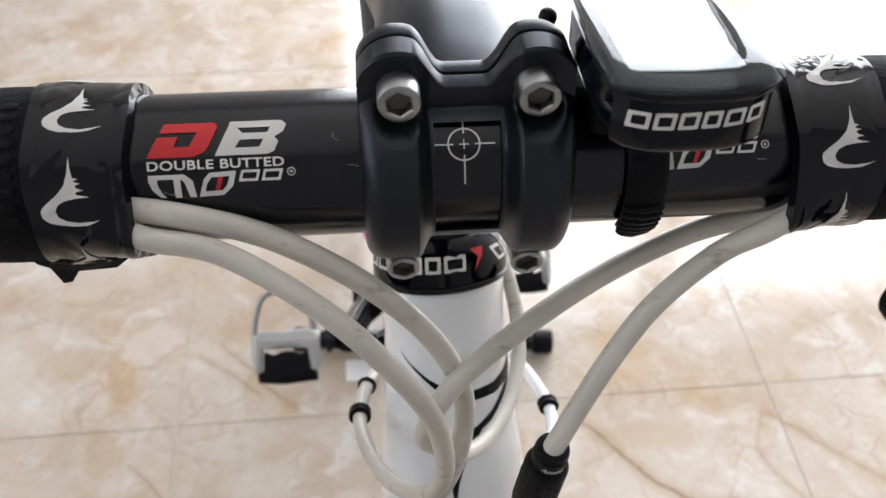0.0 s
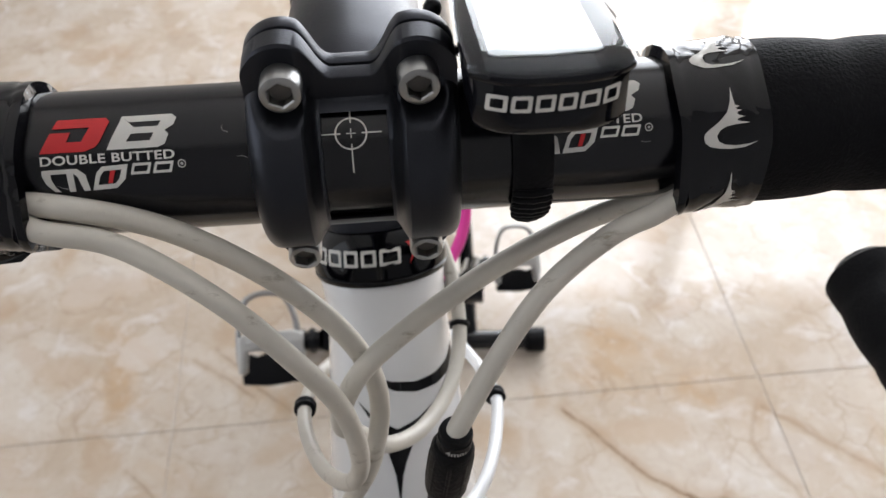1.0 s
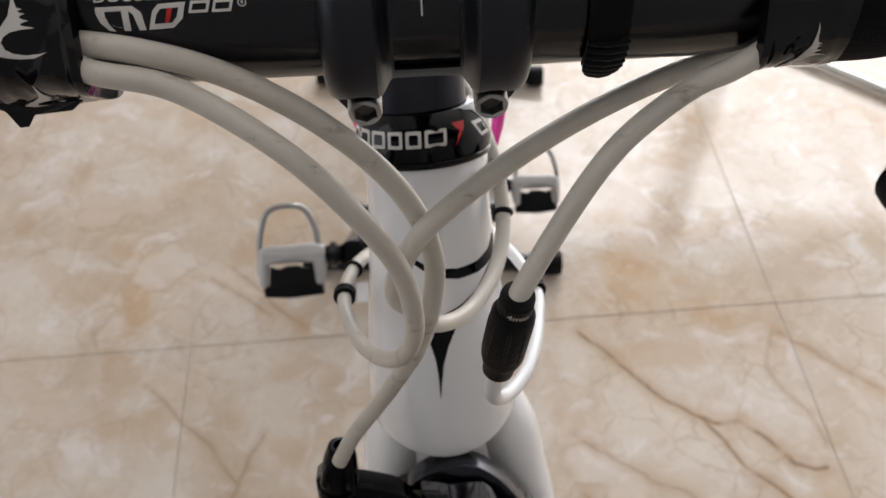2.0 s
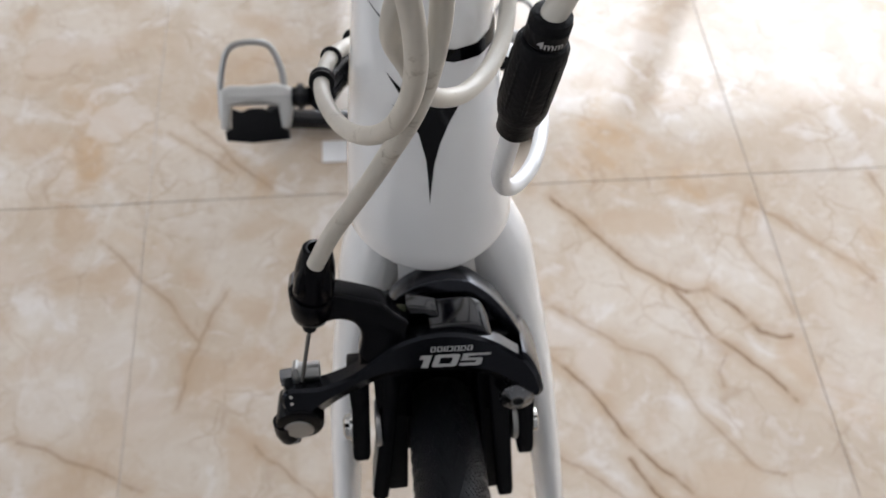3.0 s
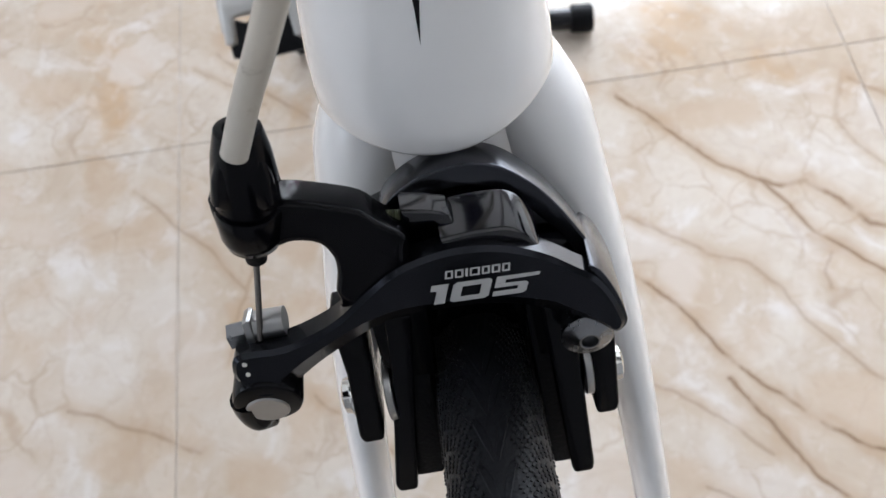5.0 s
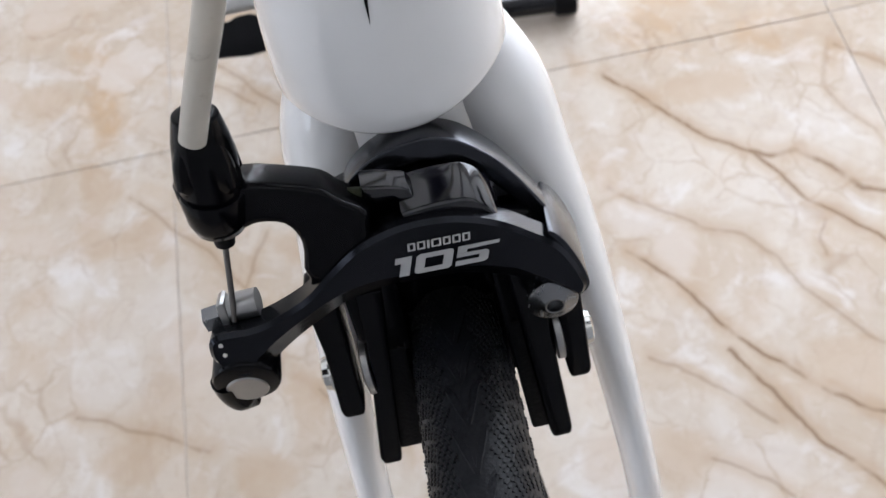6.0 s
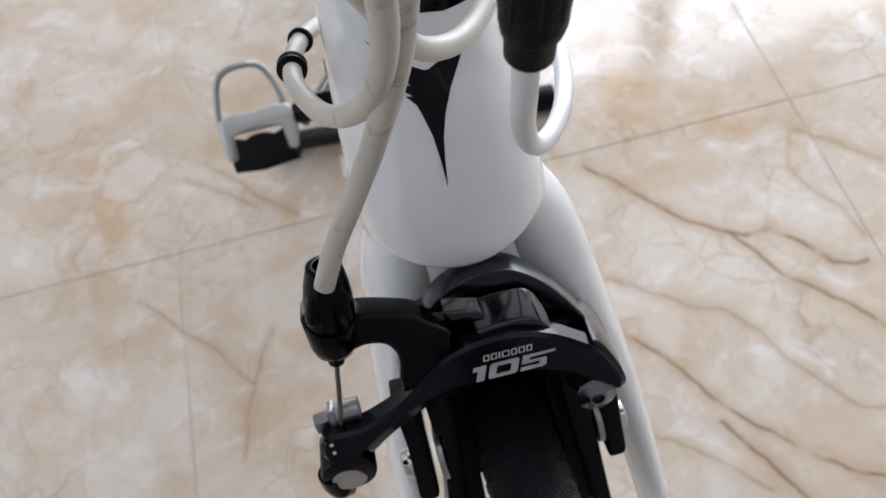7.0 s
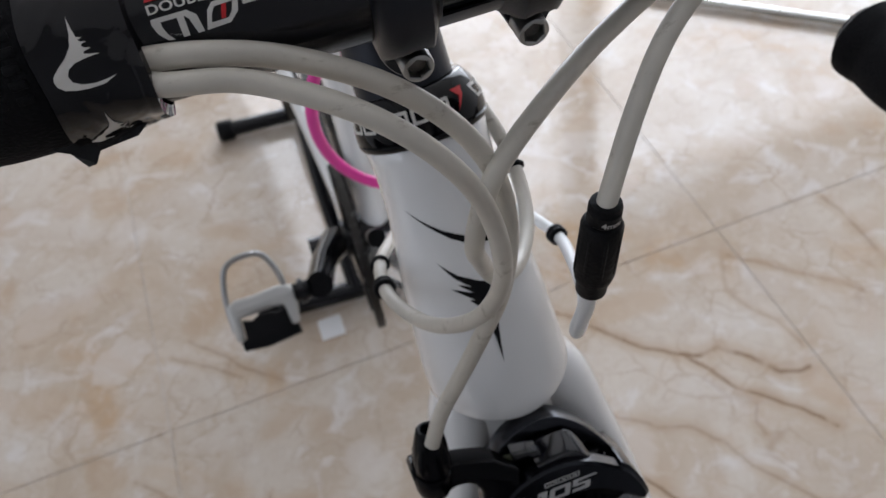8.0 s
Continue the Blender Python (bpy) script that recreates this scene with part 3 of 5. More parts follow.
for up, x0 in ((0, -0.0640), (4.5, 0.0335)):
    part("lettering", on_bar(moved(join(*[flat(q) for q in D_RED]), 0, (48.5 + up) * DEG), BR, x0), M_RED, bar, "red capital letter D")
    part("lettering", on_bar(moved(join(*[flat(q) for q in B_UP]), 0.0134, (48.5 + up) * DEG), BR, x0), M_PRINT, bar, "pale capital letter B")
    part("lettering", on_bar(moved(words("DOUBLE BUTTED", 0.0019, 1.05, 0.0, 0.0270, bold=0.022), 0, (39.5 + up) * DEG), BR, x0), M_PRINT, bar, "pale words under the letters")
    logo = join(
        flat([(0, 0.0036), (0.0001, 0.0047), (0.0088, 0.0047), (0.0108, 0.0034), (0.0114, 0.0), (0.0098, 0.0), (0.0088, 0.0030), (0.0078, 0.0038), (0.0078, 0.0), (0.0062, 0.0),
              (0.0061, 0.0038), (0.0022, 0.0038), (0.0022, 0.0028), (0.0030, 0.0012), (0.0042, 0.0), (0.0026, 0.0002), (0.0008, 0.0018)]),
        flat([(0.0120, 0.0), (0.0135, 0.0036), (0.0150, 0.0048), (0.0215, 0.0050), (0.0205, 0.0020), (0.0180, 0.0002), (0.0178, 0.0012), (0.0190, 0.0022), (0.0198, 0.0040), (0.0154, 0.0039), (0.0143, 0.0028), (0.0136, 0.0011), (0.0178, 0.0012), (0.0180, 0.0002)]))
    for v in logo.verts:
        v.co.x *= 0.81
    tail = hollow_marks([0.0038, 0.0038], 0.0181, 0.0028, 0.0023, 0.0007, 0.0, 0.00055)
    for v in tail.verts:
        v.co.x += 0.3 * (v.co.y - 0.004)
    logo = join(logo, tail, ring_flat((0.0283, 0.0044), 0.00065, 0.00085, 20), ring_flat((0.0283, 0.0044), 0.00012, 0.0003, 8))
    part("print_mark", on_bar(moved(logo, 0, (19.5 + up) * DEG), BR, x0), M_PRINT, bar, "pale printed maker's mark")
    part("print_mark", on_bar(moved(flat([(0.0130, 0.0013), (0.0139, 0.0013), (0.0148, 0.0039), (0.0138, 0.0039)], 0.0002), 0, (19.5 + up) * DEG), BR, x0), M_RED, bar, "red wedge in the printed mark")


def stroke(x0, y0, x1, y1):
    return flat([(x0, y0), (x1, y0), (x1, y1), (x0, y1)])


c0 = 49.4 * DEG
w_ = 0.00016
cross = join(ring_flat((0, 0), 0.00305, 0.0034), stroke(-0.0064, -w_, -0.0022, w_), stroke(0.0022, -w_, 0.0064, w_), stroke(-w_, 0.0022, w_, 0.0058), stroke(-w_, -0.0082, w_, -0.0022),
             stroke(-0.001, -w_ * 0.7, 0.001, w_ * 0.7), stroke(-w_ * 0.7, -0.001, w_ * 0.7, 0.001))
part("print_mark", on_bar(moved(cross, -0.0008, c0), BR, 0), M_PRINT, bar, "pale printed cross hairs")

EMBLEM = [(0.312, 0.405), (0.302, 0.480), (0.284, 0.530), (0.245, 0.572), (0.195, 0.606), (0.168, 0.630), (0.162, 0.648), (0.168, 0.672), (0.195, 0.692), (0.240, 0.704), (0.305, 0.707),
          (0.375, 0.701), (0.442, 0.675), (0.400, 0.684), (0.335, 0.691), (0.275, 0.685), (0.240, 0.668), (0.230, 0.642), (0.245, 0.616), (0.280, 0.598), (0.330, 0.590), (0.400, 0.585),
          (0.352, 0.577), (0.332, 0.570), (0.340, 0.562), (0.373, 0.555), (0.346, 0.548), (0.333, 0.539), (0.340, 0.531), (0.361, 0.525), (0.338, 0.520), (0.328, 0.512), (0.350, 0.505), (0.326, 0.498), (0.318, 0.460)]
EMBLEM = [((x - 0.30) * 0.041, (0.56 - y) * 0.044) for x, y in EMBLEM]
FR = 0.0194
for x, a in ((-0.0785, 30), (-0.0775, 84), (-0.0785, -24), (-0.0785, 138), (0.0782, 42), (0.0775, 96), (0.0785, -12), (0.0785, 150)):
    mark = flat(EMBLEM, 0.00012, 0.0008)
    for v in mark.verts:
        th = radians(a) + v.co.y / FR
        xx = x + v.co.x
        r = tape_r(xx) + tape_bulge(math.pi - th, 1 if x > 0 else -1, xx) + tape_crease((math.pi - th) % (2 * math.pi), xx) + 0.00022
        v.co = Vector((xx, BY - r * math.cos(th), BZ + r * math.sin(th)))
    part("print_mark", mark, M_PRINT, bar, "pale spiked crescent mark")

# moulded ridges in the hand tape beside the finishing tape
for x in (-0.0905, -0.0955, -0.1005):
    for k in range(9):
        a = radians(12 + 9.5 * k)
        o = Vector((x, BY - 0.0180 * math.cos(a), BZ + 0.0180 * math.sin(a)))
        part("tape_ridge", box((-0.0017, -0.0010, -0.0006), (0.0017, 0.0010, 0.0009), 0.0005, Matrix.Translation(o) @ Matrix.Rotation(a - math.pi / 2, 4, (-1, 0, 0)), segs=2), M_RUBBER, bar)
# lint and short hairs caught on the bar
rng = random.Random(5)
for x0, a0 in ((-0.0270, 62), (-0.0245, 38), (0.0600, 30), (-0.0590, 22)):
    q = []
    x, a, turn = x0, radians(a0), rng.uniform(0, 6.28)
    for k in range(7):
        q.append((x, BY - (BR + 0.00012) * math.cos(a), BZ + (BR + 0.00012) * math.sin(a)))
        turn += rng.uniform(-0.7, 0.7)
        x += 0.0004 * math.cos(turn)
        a += 0.0004 * math.sin(turn) / BR
    part("lint_fibre", tube(smooth_path(q, 3), 0.00003, 5), M_PRINT, bar, "fine pale hair")
# torn end of the finishing tape hanging under the bar
flap = bmesh.new()
pts = [(-0.0930, 0.8765), (-0.0915, 0.8730), (-0.0895, 0.8712), (-0.0872, 0.8680), (-0.0856, 0.8676), (-0.0838, 0.8700), (-0.0800, 0.8708), (-0.0752, 0.8716), (-0.0712, 0.8745), (-0.0676, 0.8764), (-0.0700, 0.8800), (-0.0800, 0.8815), (-0.0905, 0.8795)]
lo = [flap.verts.new((x, BY - 0.0146 - 0.12 * (0.8765 - z) + 0.0007 * math.sin(1100 * x), z)) for x, z in pts]
hi = [flap.verts.new((v.co.x, v.co.y + 0.0011, v.co.z + 0.0004)) for v in lo]
flap.faces.new(lo)
flap.faces.new(hi[::-1])
for k in range(len(lo)):
    flap.faces.new((lo[k], hi[k], hi[(k + 1) % len(lo)], lo[(k + 1) % len(lo)]))
part("tape_flap", flap, M_VINYL, bike, "torn black tape end hanging under the bar", smooth=False)

# -- stem
def top_z(x):
    """The clamp's upper outline: a round boss over each bolt and a dip between them."""
    x = abs(x)
    boss = 0.9082 + math.sqrt(max(0, 0.0083 ** 2 - (max(x, 0.0112) - 0.0137) ** 2))
    u = min(1, max(0, (0.0118 - x) / 0.0084))
    return boss + (0.9070 - boss) * u * u * u * (u * (6 * u - 15) + 10)


def low_z(x):
    x = abs(x)
    if x > 0.0138:
        return 0.874 - 0.0145 * math.sqrt(max(0, 1 - ((x - 0.0138) / 0.0080) ** 2))
    u = min(1, (0.0138 - x) / 0.0062)
    return 0.8595 + 0.0100 * u * u * (3 - 2 * u)


def depth(x, z):
    """How far the clamp plate stands before the bar's axis."""
    dz = z - BZ
    R = 0.0222
    h = math.sqrt(max(R * R - dz * dz, 1e-8)) if abs(dz) < R else 0.0
    e = max(0, (abs(x) - 0.0162) / 0.0056)
    h -= 0.0060 * (1 - math.sqrt(max(0, 1 - min(1, e) ** 2)))
    e = min(1, max(0, (0.0106 - abs(x)) / 0.0034))
    hug = math.sqrt(max(0.0172 ** 2 - dz * dz, 1e-8)) if abs(dz) < 0.0172 else 0.0
    h += (hug - h) * e * e * (3 - 2 * e)
    h = max(h, (0.0062 if dz > 0 else 0.0095) * (1 - 0.32 * e))
    for bx, bz, lim in ((0.0139, 0.9085, 0.0066), (0.0139, 0.8662, 0.0098)):
        d = math.hypot(abs(x) - bx, z - bz)
        if d < 0.0072:
            k = max(0, min(1, (0.0072 - d) / 0.0016))
            h = h + (min(h, lim) - h) * k
    return h


cols = sorted(set([-0.0218, -0.0217, -0.0215, -0.0211] + [round(v, 5) for v in np.arange(-0.0207, 0.02071, 0.0006)] + [0.0211, 0.0215, 0.0217, 0.0218, -0.0068, -0.0070, 0.0068, 0.0070]))
NZ = 96
bm = bmesh.new()
grid = []
for x in cols:
    zl, zh = low_z(x), top_z(x)
    col = []
    for k in range(NZ + 1):
        z = float(np.interp(k, [0, 24, 72, NZ], [zl, 0.8775, 0.9005, zh]))
        h = depth(x, z)
        e = min(1, max(0, 1 - min(zh - z, z - zl) / 0.0007))
        h -= 0.0006 * (1 - math.sqrt(1 - e * e))
        in_x = abs(x) <= 0.0068
        if in_x and 24 < k < 72:
            h = 0.0
        col.append((x, z, h))
    grid.append([None if c[2] == 0.0 else bm.verts.new((c[0], BY - c[2], c[1])) for c in col])
for i in range(len(cols) - 1):
    for k in range(NZ):
        q = (grid[i][k], grid[i + 1][k], grid[i + 1][k + 1], grid[i][k + 1])
        if all(q):
            bm.faces.new(q)
edge = [e for e in bm.edges if len(e.link_faces) == 1]
g = bmesh.ops.extrude_edge_only(bm, edges=edge)
for v in [v for v in g["geom"] if isinstance(v, bmesh.types.BMVert)]:
    inner = abs(v.co.x) < 0.0072 and 0.876 < v.co.z < 0.902
    if inner:
        dz = v.co.z - BZ
        v.co.y = BY - math.sqrt(max(1e-8, 0.0163 ** 2 - dz * dz)) if abs(dz) < 0.0163 else BY - 0.002
    else:
        v.co.y = BY - 0.0004
stem = part("stem", lathe([(0.083, 0.0168), (0.0835, 0.0182), (0.126, 0.0182), (0.1275, 0.0165)], RING, UP), M_STEM, bike, "black alloy handlebar stem")
part("face_plate", bm, M_STEM, stem)
rear = [(x, top_z(x) - 0.0004) for x in cols] + [(x, low_z(x) + 0.0004) for x in cols[::-1]]
bm = prism(rear, 0.0042, Matrix.Translation((0, BY + 0.0014, 0)) @ Matrix(((1, 0, 0, 0), (0, 0, 1, 0), (0, 1, 0, 0), (0, 0, 0, 1))), 0.0008)
part("rear_clamp", bm, M_STEM, stem)
sp = smooth_path([(0, BY + 0.0035, BZ - 0.0004), (0, BY + 0.020, BZ + 0.0006), (0, BY + 0.045, BZ - 0.001), (0, BY + 0.080, BZ - 0.010), tuple(ax(0.105))], 8)
part("stem_body", tube(sp, [0.0176 + 0.0007 * abs(math.cos(k * 0.1)) for k in range(len(sp))], 40), M_STEM, stem)


def socket_bolt(o, d, r=0.0042, depth=0.0050):
    """A round bolt head with a hexagon socket; its face at o, its shank along d."""
    d = Vector(d).normalized()
    u = d.orthogonal().normalized()
    w = d.cross(u)
    n = 36

    def ring(bm, rad, s, hexa=False):
        out = []
        for k in range(n):
            a = 2 * math.pi * k / n
            q = rad
            if hexa:
                q = rad * math.cos(math.pi / 6) / math.cos((a + math.pi / 6 + 0.35) % (math.pi / 3) - math.pi / 6)
            out.append(bm.verts.new(Vector(o) + d * s + (u * math.cos(a) + w * math.sin(a)) * q))
        return out
    bm = bmesh.new()
    prof = [(0.0026, depth, True), (0.0027, 0.0003, True), (0.0030, 0.0, True), (r - 0.0007, 0.0, False), (r - 0.0002, 0.0003, False), (r, 0.0009, False), (r, 0.0090, False), (0.0025, 0.0095, False)]
    rings = [ring(bm, a, b_, h) for a, b_, h in prof]
    bm.faces.new(rings[0])
    for p, q in zip(rings, rings[1:]):
        for k in range(n):
            bm.faces.new((p[k], p[(k + 1) % n], q[(k + 1) % n], q[k]))
    return bm


for s in (-1, 1):
    for o, d, r in (((s * 0.0137, 0.1682, 0.9085), (0, 1, -0.06), 0.0043), ((s * 0.0139, 0.1640, 0.8662), (0, 1, 0.05), 0.0038)):
        b = part("clamp_bolt", socket_bolt(o, d, r), M_STEEL, stem, "stainless steel hexagon socket bolt")
        part("socket", lathe([(0.0022, 0.0), (0.0022, 0.00235), (0.0040, 0.00235), (0.0040, 0.0)], o, d, 18), M_SOCKET, b, "socket floor with its shade put into the colour")

# -- headset, spacers and head tube
part("headset_spacer", lathe([(0.0178, 0.0170), (0.0183, 0.0176), (0.052, 0.0176), (0.0525, 0.0171), (0.053, 0.0176), (0.082, 0.0176), (0.0825, 0.0170)], RING, UP), M_STEM, bike)
cover = part("headset_cover", lathe([(-0.0004, 0.0214), (0.0, 0.0226), (0.0005, 0.0234), (0.0014, 0.0239), (0.0023, 0.0240), (0.0027, 0.0236), (0.0031, 0.0240), (0.0060, 0.0240), (0.0090, 0.0235), (0.0120, 0.0226), (0.0145, 0.0215), (0.0165, 0.0203), (0.0178, 0.0192), (0.0182, 0.0185), (0.0181, 0.0170)], ax(0, 0, 0.0015), UP, 64), M_GLOSSBLK, bike, "glossy black headset cover with printed marks")


def lean_x(s):
    """How far the headset stands to the side of the steering line, fading out down the tube."""
    return float(np.interp(s, [-0.085, -0.015], [0.0, 0.0015]))


def on_axis(bm, s0, radius_at, turn=0.0):
    """Lay flat x, y shapes round the steering axis: x round it from straight ahead, y along it."""
    for v in bm.verts:
        s = s0 + v.co.y
        r = radius_at(s)
        a = v.co.x / r + turn
        v.co = ax(s, (r + v.co.z) * math.cos(a), lean_x(s) + (r + v.co.z) * math.sin(a))
    return bm


def cover_r(s):
    return float(np.interp(s, [0.0031, 0.0060, 0.0090, 0.0120, 0.0145, 0.0165], [0.0240, 0.0240, 0.0235, 0.0226, 0.0215, 0.0203]))


for turn in (0.05, math.pi + 0.05):
    widths = [0.0060, 0.0014, 0.0066, 0.0066, 0.0062, 0.0058, 0.0052, 0.0052, 0.0074]
    part("print_mark", on_axis(moved(hollow_marks(widths, 0, 0, 0.0054, 0.0011, 0.0004, 0.0011), -0.0530, 0), 0.0078, cover_r, turn), M_PRINT, cover, "pale printed bars")
    part("print_mark", on_axis(moved(flat([(0.0008, 0.0), (0.0022, 0.0018), (0.0046, 0.0048), (0.0052, 0.0074), (0.0, 0.0074), (0.0018, 0.0054), (0.0028, 0.0048)]), 0.0085, 0), 0.0070, cover_r, turn), M_RED, cover, "small red printed wedge")


def tube_r(s):
    return float(np.interp(-s, [0, 0.006, 0.02, 0.045, 0.07, 0.09, 0.108], [0.0226, 0.0220, 0.0219, 0.0243, 0.0270, 0.0283, 0.0285]))


def head_skin(seg=72):
    """The tapered head tube; its lower lip is scooped up at the sides where the fork's shoulders rise."""
    bm = bmesh.new()
    rings = []
    steps = [(0.0, 0.0006, -0.0012)] + [(u, 0.0, 0.0) for u in np.linspace(0.012, 1, 24)] + [(1, -0.0005, -0.0002), (1, -0.0011, -0.0008), (1, -0.0015, -0.0020), (1, -0.0014, -0.0040), (1, 0.0020, -0.0050)]
    for u, ds, dr in steps:
        ring = []
        for k in range(seg):
            a = 2 * math.pi * k / seg
            low = -0.1072 + 0.0085 * math.sin(a) ** 2
            q = u * low
            r = tube_r(q) + dr
            ring.append(bm.verts.new(ax(q + ds, r * math.cos(a), lean_x(q) + r * math.sin(a))))
        rings.append(ring)
    for p, q in zip(rings, rings[1:]):
        for k in range(seg):
            bm.faces.new((p[k], p[(k + 1) % seg], q[(k + 1) % seg], q[k]))
    bm.faces.new(rings[0])
    bm.faces.new(rings[-1][::-1])
    return bm


head = part("head_tube", head_skin(), M_WHITE, bike, "glossy white tapered head tube with black spiked mark")
FACEFRAME = frame_of(XS, UP, RING)


def plate(outline, f0, f1, bevel=0.001, segs=2, lean=(0, 0)):
    """A flat piece square to the steering axis's front: outline in mm, from depth f0 to f1 (mm) before the axis; lean: shift of its back."""
    bm = prism([(x / 1000, y / 1000) for x, y in outline], (f1 - f0) / 1000, FACEFRAME @ Matrix.Translation((0, 0, f0 / 1000)), bevel, segs=segs)
    if any(lean):
        for v in bm.verts:
            k = (f1 - (v.co - RING).dot(FW) * 1000) / (f1 - f0)
            v.co += XS * (lean[0] * k / 1000) + UP * (lean[1] * k / 1000)
    return bm


def soft(outline, n=4):
    """A closed outline with its corners flowing into one another."""
    q = [np.array(p, float) for p in outline]
    m = len(q)
    out = []
    for i in range(m):
        a, b, c, d = q[i - 1], q[i], q[(i + 1) % m], q[(i + 2) % m]
        for k in range(n):
            u = k / n
            p = 0.5 * (2 * b + (c - a) * u + (2 * a - 5 * b + 4 * c - d) * u * u + (3 * b - a - 3 * c + d) * u ** 3)
            out.append((float(p[0]), float(p[1])))
    return out


def pf(x, v, f):
    return ax(v / 1000, f / 1000, x / 1000)


# -- fork
def loft(stations, seg=40):
    """A closed skin over oval sections: each a centre, a half width, a half depth and the two directions they lie in."""
    bm = bmesh.new()
    rings = []
    for c, a, b, u, w in stations:
        ring = []
        for k in range(seg):
            th = 2 * math.pi * k / seg
            ring.append(bm.verts.new(c + u * (a * math.cos(th)) + w * (b * math.sin(th))))
        rings.append(ring)
    for p, q in zip(rings, rings[1:]):
        for k in range(seg):
            bm.faces.new((p[k], p[(k + 1) % seg], q[(k + 1) % seg], q[k]))
    bm.faces.new(rings[0])
    bm.faces.new(rings[-1][::-1])
    return bm


WC = ax(-0.5005, 0.0042, -0.0010)
crown = [(-0.100, 0.0200, 0.0190, -0.003), (-0.109, 0.0215, 0.0185, -0.004), (-0.118, 0.0235, 0.0175, -0.005), (-0.130, 0.0240, 0.0165, -0.006), (-0.142, 0.0200, 0.0140, -0.006), (-0.150, 0.0120, 0.0090, -0.006)]
part("fork_crown", loft([(ax(a, f), w, d, XS, FW) for a, w, d, f in crown]), M_WHITE, bike, "glossy white fork crown")
# distance along the axis, side of the middle, half width, half depth, forward
BLADE = [(-0.092, 0.0080, 0.0150, 0.0150, -0.006), (-0.102, 0.0125, 0.0165, 0.0160, -0.006), (-0.112, 0.0172, 0.0164, 0.0165, -0.006), (-0.122, 0.0212, 0.0148, 0.0165, -0.006), (-0.135, 0.0256, 0.0122, 0.0160, -0.006),
         (-0.150, 0.0303, 0.0100, 0.0152, -0.006), (-0.168, 0.0344, 0.0083, 0.0142, -0.005), (-0.190, 0.0380, 0.0070, 0.0132, -0.004), (-0.215, 0.0407, 0.0062, 0.0124, -0.002), (-0.245, 0.0430, 0.0058, 0.0116, 0.0),
         (-0.275, 0.0448, 0.0056, 0.0108, 0.001), (-0.34, 0.0475, 0.0054, 0.0092, 0.0), (-0.42, 0.0492, 0.0052, 0.0078, 0.0), (-0.48, 0.0500, 0.0050, 0.0070, 0.003), (-0.512, 0.0500, 0.0045, 0.0065, 0.0042)]
for s in (-1, 1):
    q = smooth_path(BLADE, 5)
    part("fork_leg", loft([(ax(a, f, s * x + (0.0022 * max(0.0, min(1.0, (0.34 + a) / 0.07)) if s > 0 else 0.0012 * max(0.0, min(1.0, (0.19 + a) / 0.05)))), w, d, XS, FW) for a, x, w, d, f in q], 32), M_WHITE, bike, "glossy white fork blade")

# -- front wheel
def wheel(parent, c, name, axle, wide=1.0):
    """A spoked wheel about the axle direction."""
    c = Vector(c)
    lay = Matrix.Translation(c) @ Vector((1, 0, 0)).rotation_difference(Vector(axle)).to_matrix().to_4x4() @ Matrix.Translation(-c)

    def laid(bm):
        bmesh.ops.transform(bm, matrix=lay, verts=bm.verts[:])
        return bm
    w = part(name, laid(lathe([(-0.05, 0.0), (-0.05, 0.006), (-0.036, 0.008), (-0.034, 0.017), (-0.030, 0.018), (-0.026, 0.009), (0.026, 0.009), (0.030, 0.018), (0.034, 0.017), (0.036, 0.008), (0.05, 0.006), (0.05, 0.0)], c, (1, 0, 0), 32)), M_GLOSSBLK, parent, "black spoked wheel")
    ang = np.linspace(0, 2 * math.pi, 145)[:-1]
    bm = bmesh.new()
    prof = [(0.0, 0.3440), (0.0045, 0.3432), (0.0080, 0.3406), (0.0108, 0.3360), (0.0122, 0.3300), (0.0120, 0.3225), (0.0102, 0.3155), (0.0088, 0.3120)]
    prof = [(x * wide, r) for x, r in prof]
    prof = [(-x, r) for x, r in prof[:0:-1]] + prof
    rings = [[bm.verts.new((c[0] + x, c[1] + r * math.cos(a), c[2] + r * math.sin(a))) for x, r in prof] for a in ang]
    for i in range(len(ang)):
        a_, b_ = rings[i], rings[(i + 1) % len(ang)]
        for k in range(len(prof) - 1):
            bm.faces.new((a_[k], a_[k + 1], b_[k + 1], b_[k]))
    tyre = part("tyre", laid(bm), M_TYRE, w, "black rubber road tyre with fine shoulder tread")
    bm = bmesh.new()
    prof = [(-0.0088, 0.3135), (-0.0092, 0.3130), (-0.0094, 0.3000), (-0.0088, 0.2985), (-0.0075, 0.2900), (0.0, 0.2840), (0.0075, 0.2900), (0.0088, 0.2985), (0.0094, 0.3000), (0.0092, 0.3130), (0.0088, 0.3135)]
    rings = [[bm.verts.new((c[0] + x, c[1] + r * math.cos(a), c[2] + r * math.sin(a))) for x, r in prof] for a in ang]
    for i in range(len(ang)):
        a_, b_ = rings[i], rings[(i + 1) % len(ang)]
        for k in range(len(prof) - 1):
            bm.faces.new((a_[k], a_[k + 1], b_[k + 1], b_[k]))
    part("rim", laid(bm), M_GLOSSBLK, w, "black alloy rim")
    for k in range(20):
        a = 2 * math.pi * (k + 0.5) / 20
        s = 1 if k % 2 else -1
        d = Vector((0, math.cos(a), math.sin(a)))
        part("spoke", laid(tube([c + Vector((s * 0.032, 0, 0)) + d * 0.017, c + d * 0.288], 0.0009, 6)), M_BLACK, w)
    return w, tyre, lay


TYRE_WIDE = 1.02
front_wheel, front_tyre, front_lay = wheel(bike, WC, "front_wheel", XS, TYRE_WIDE)


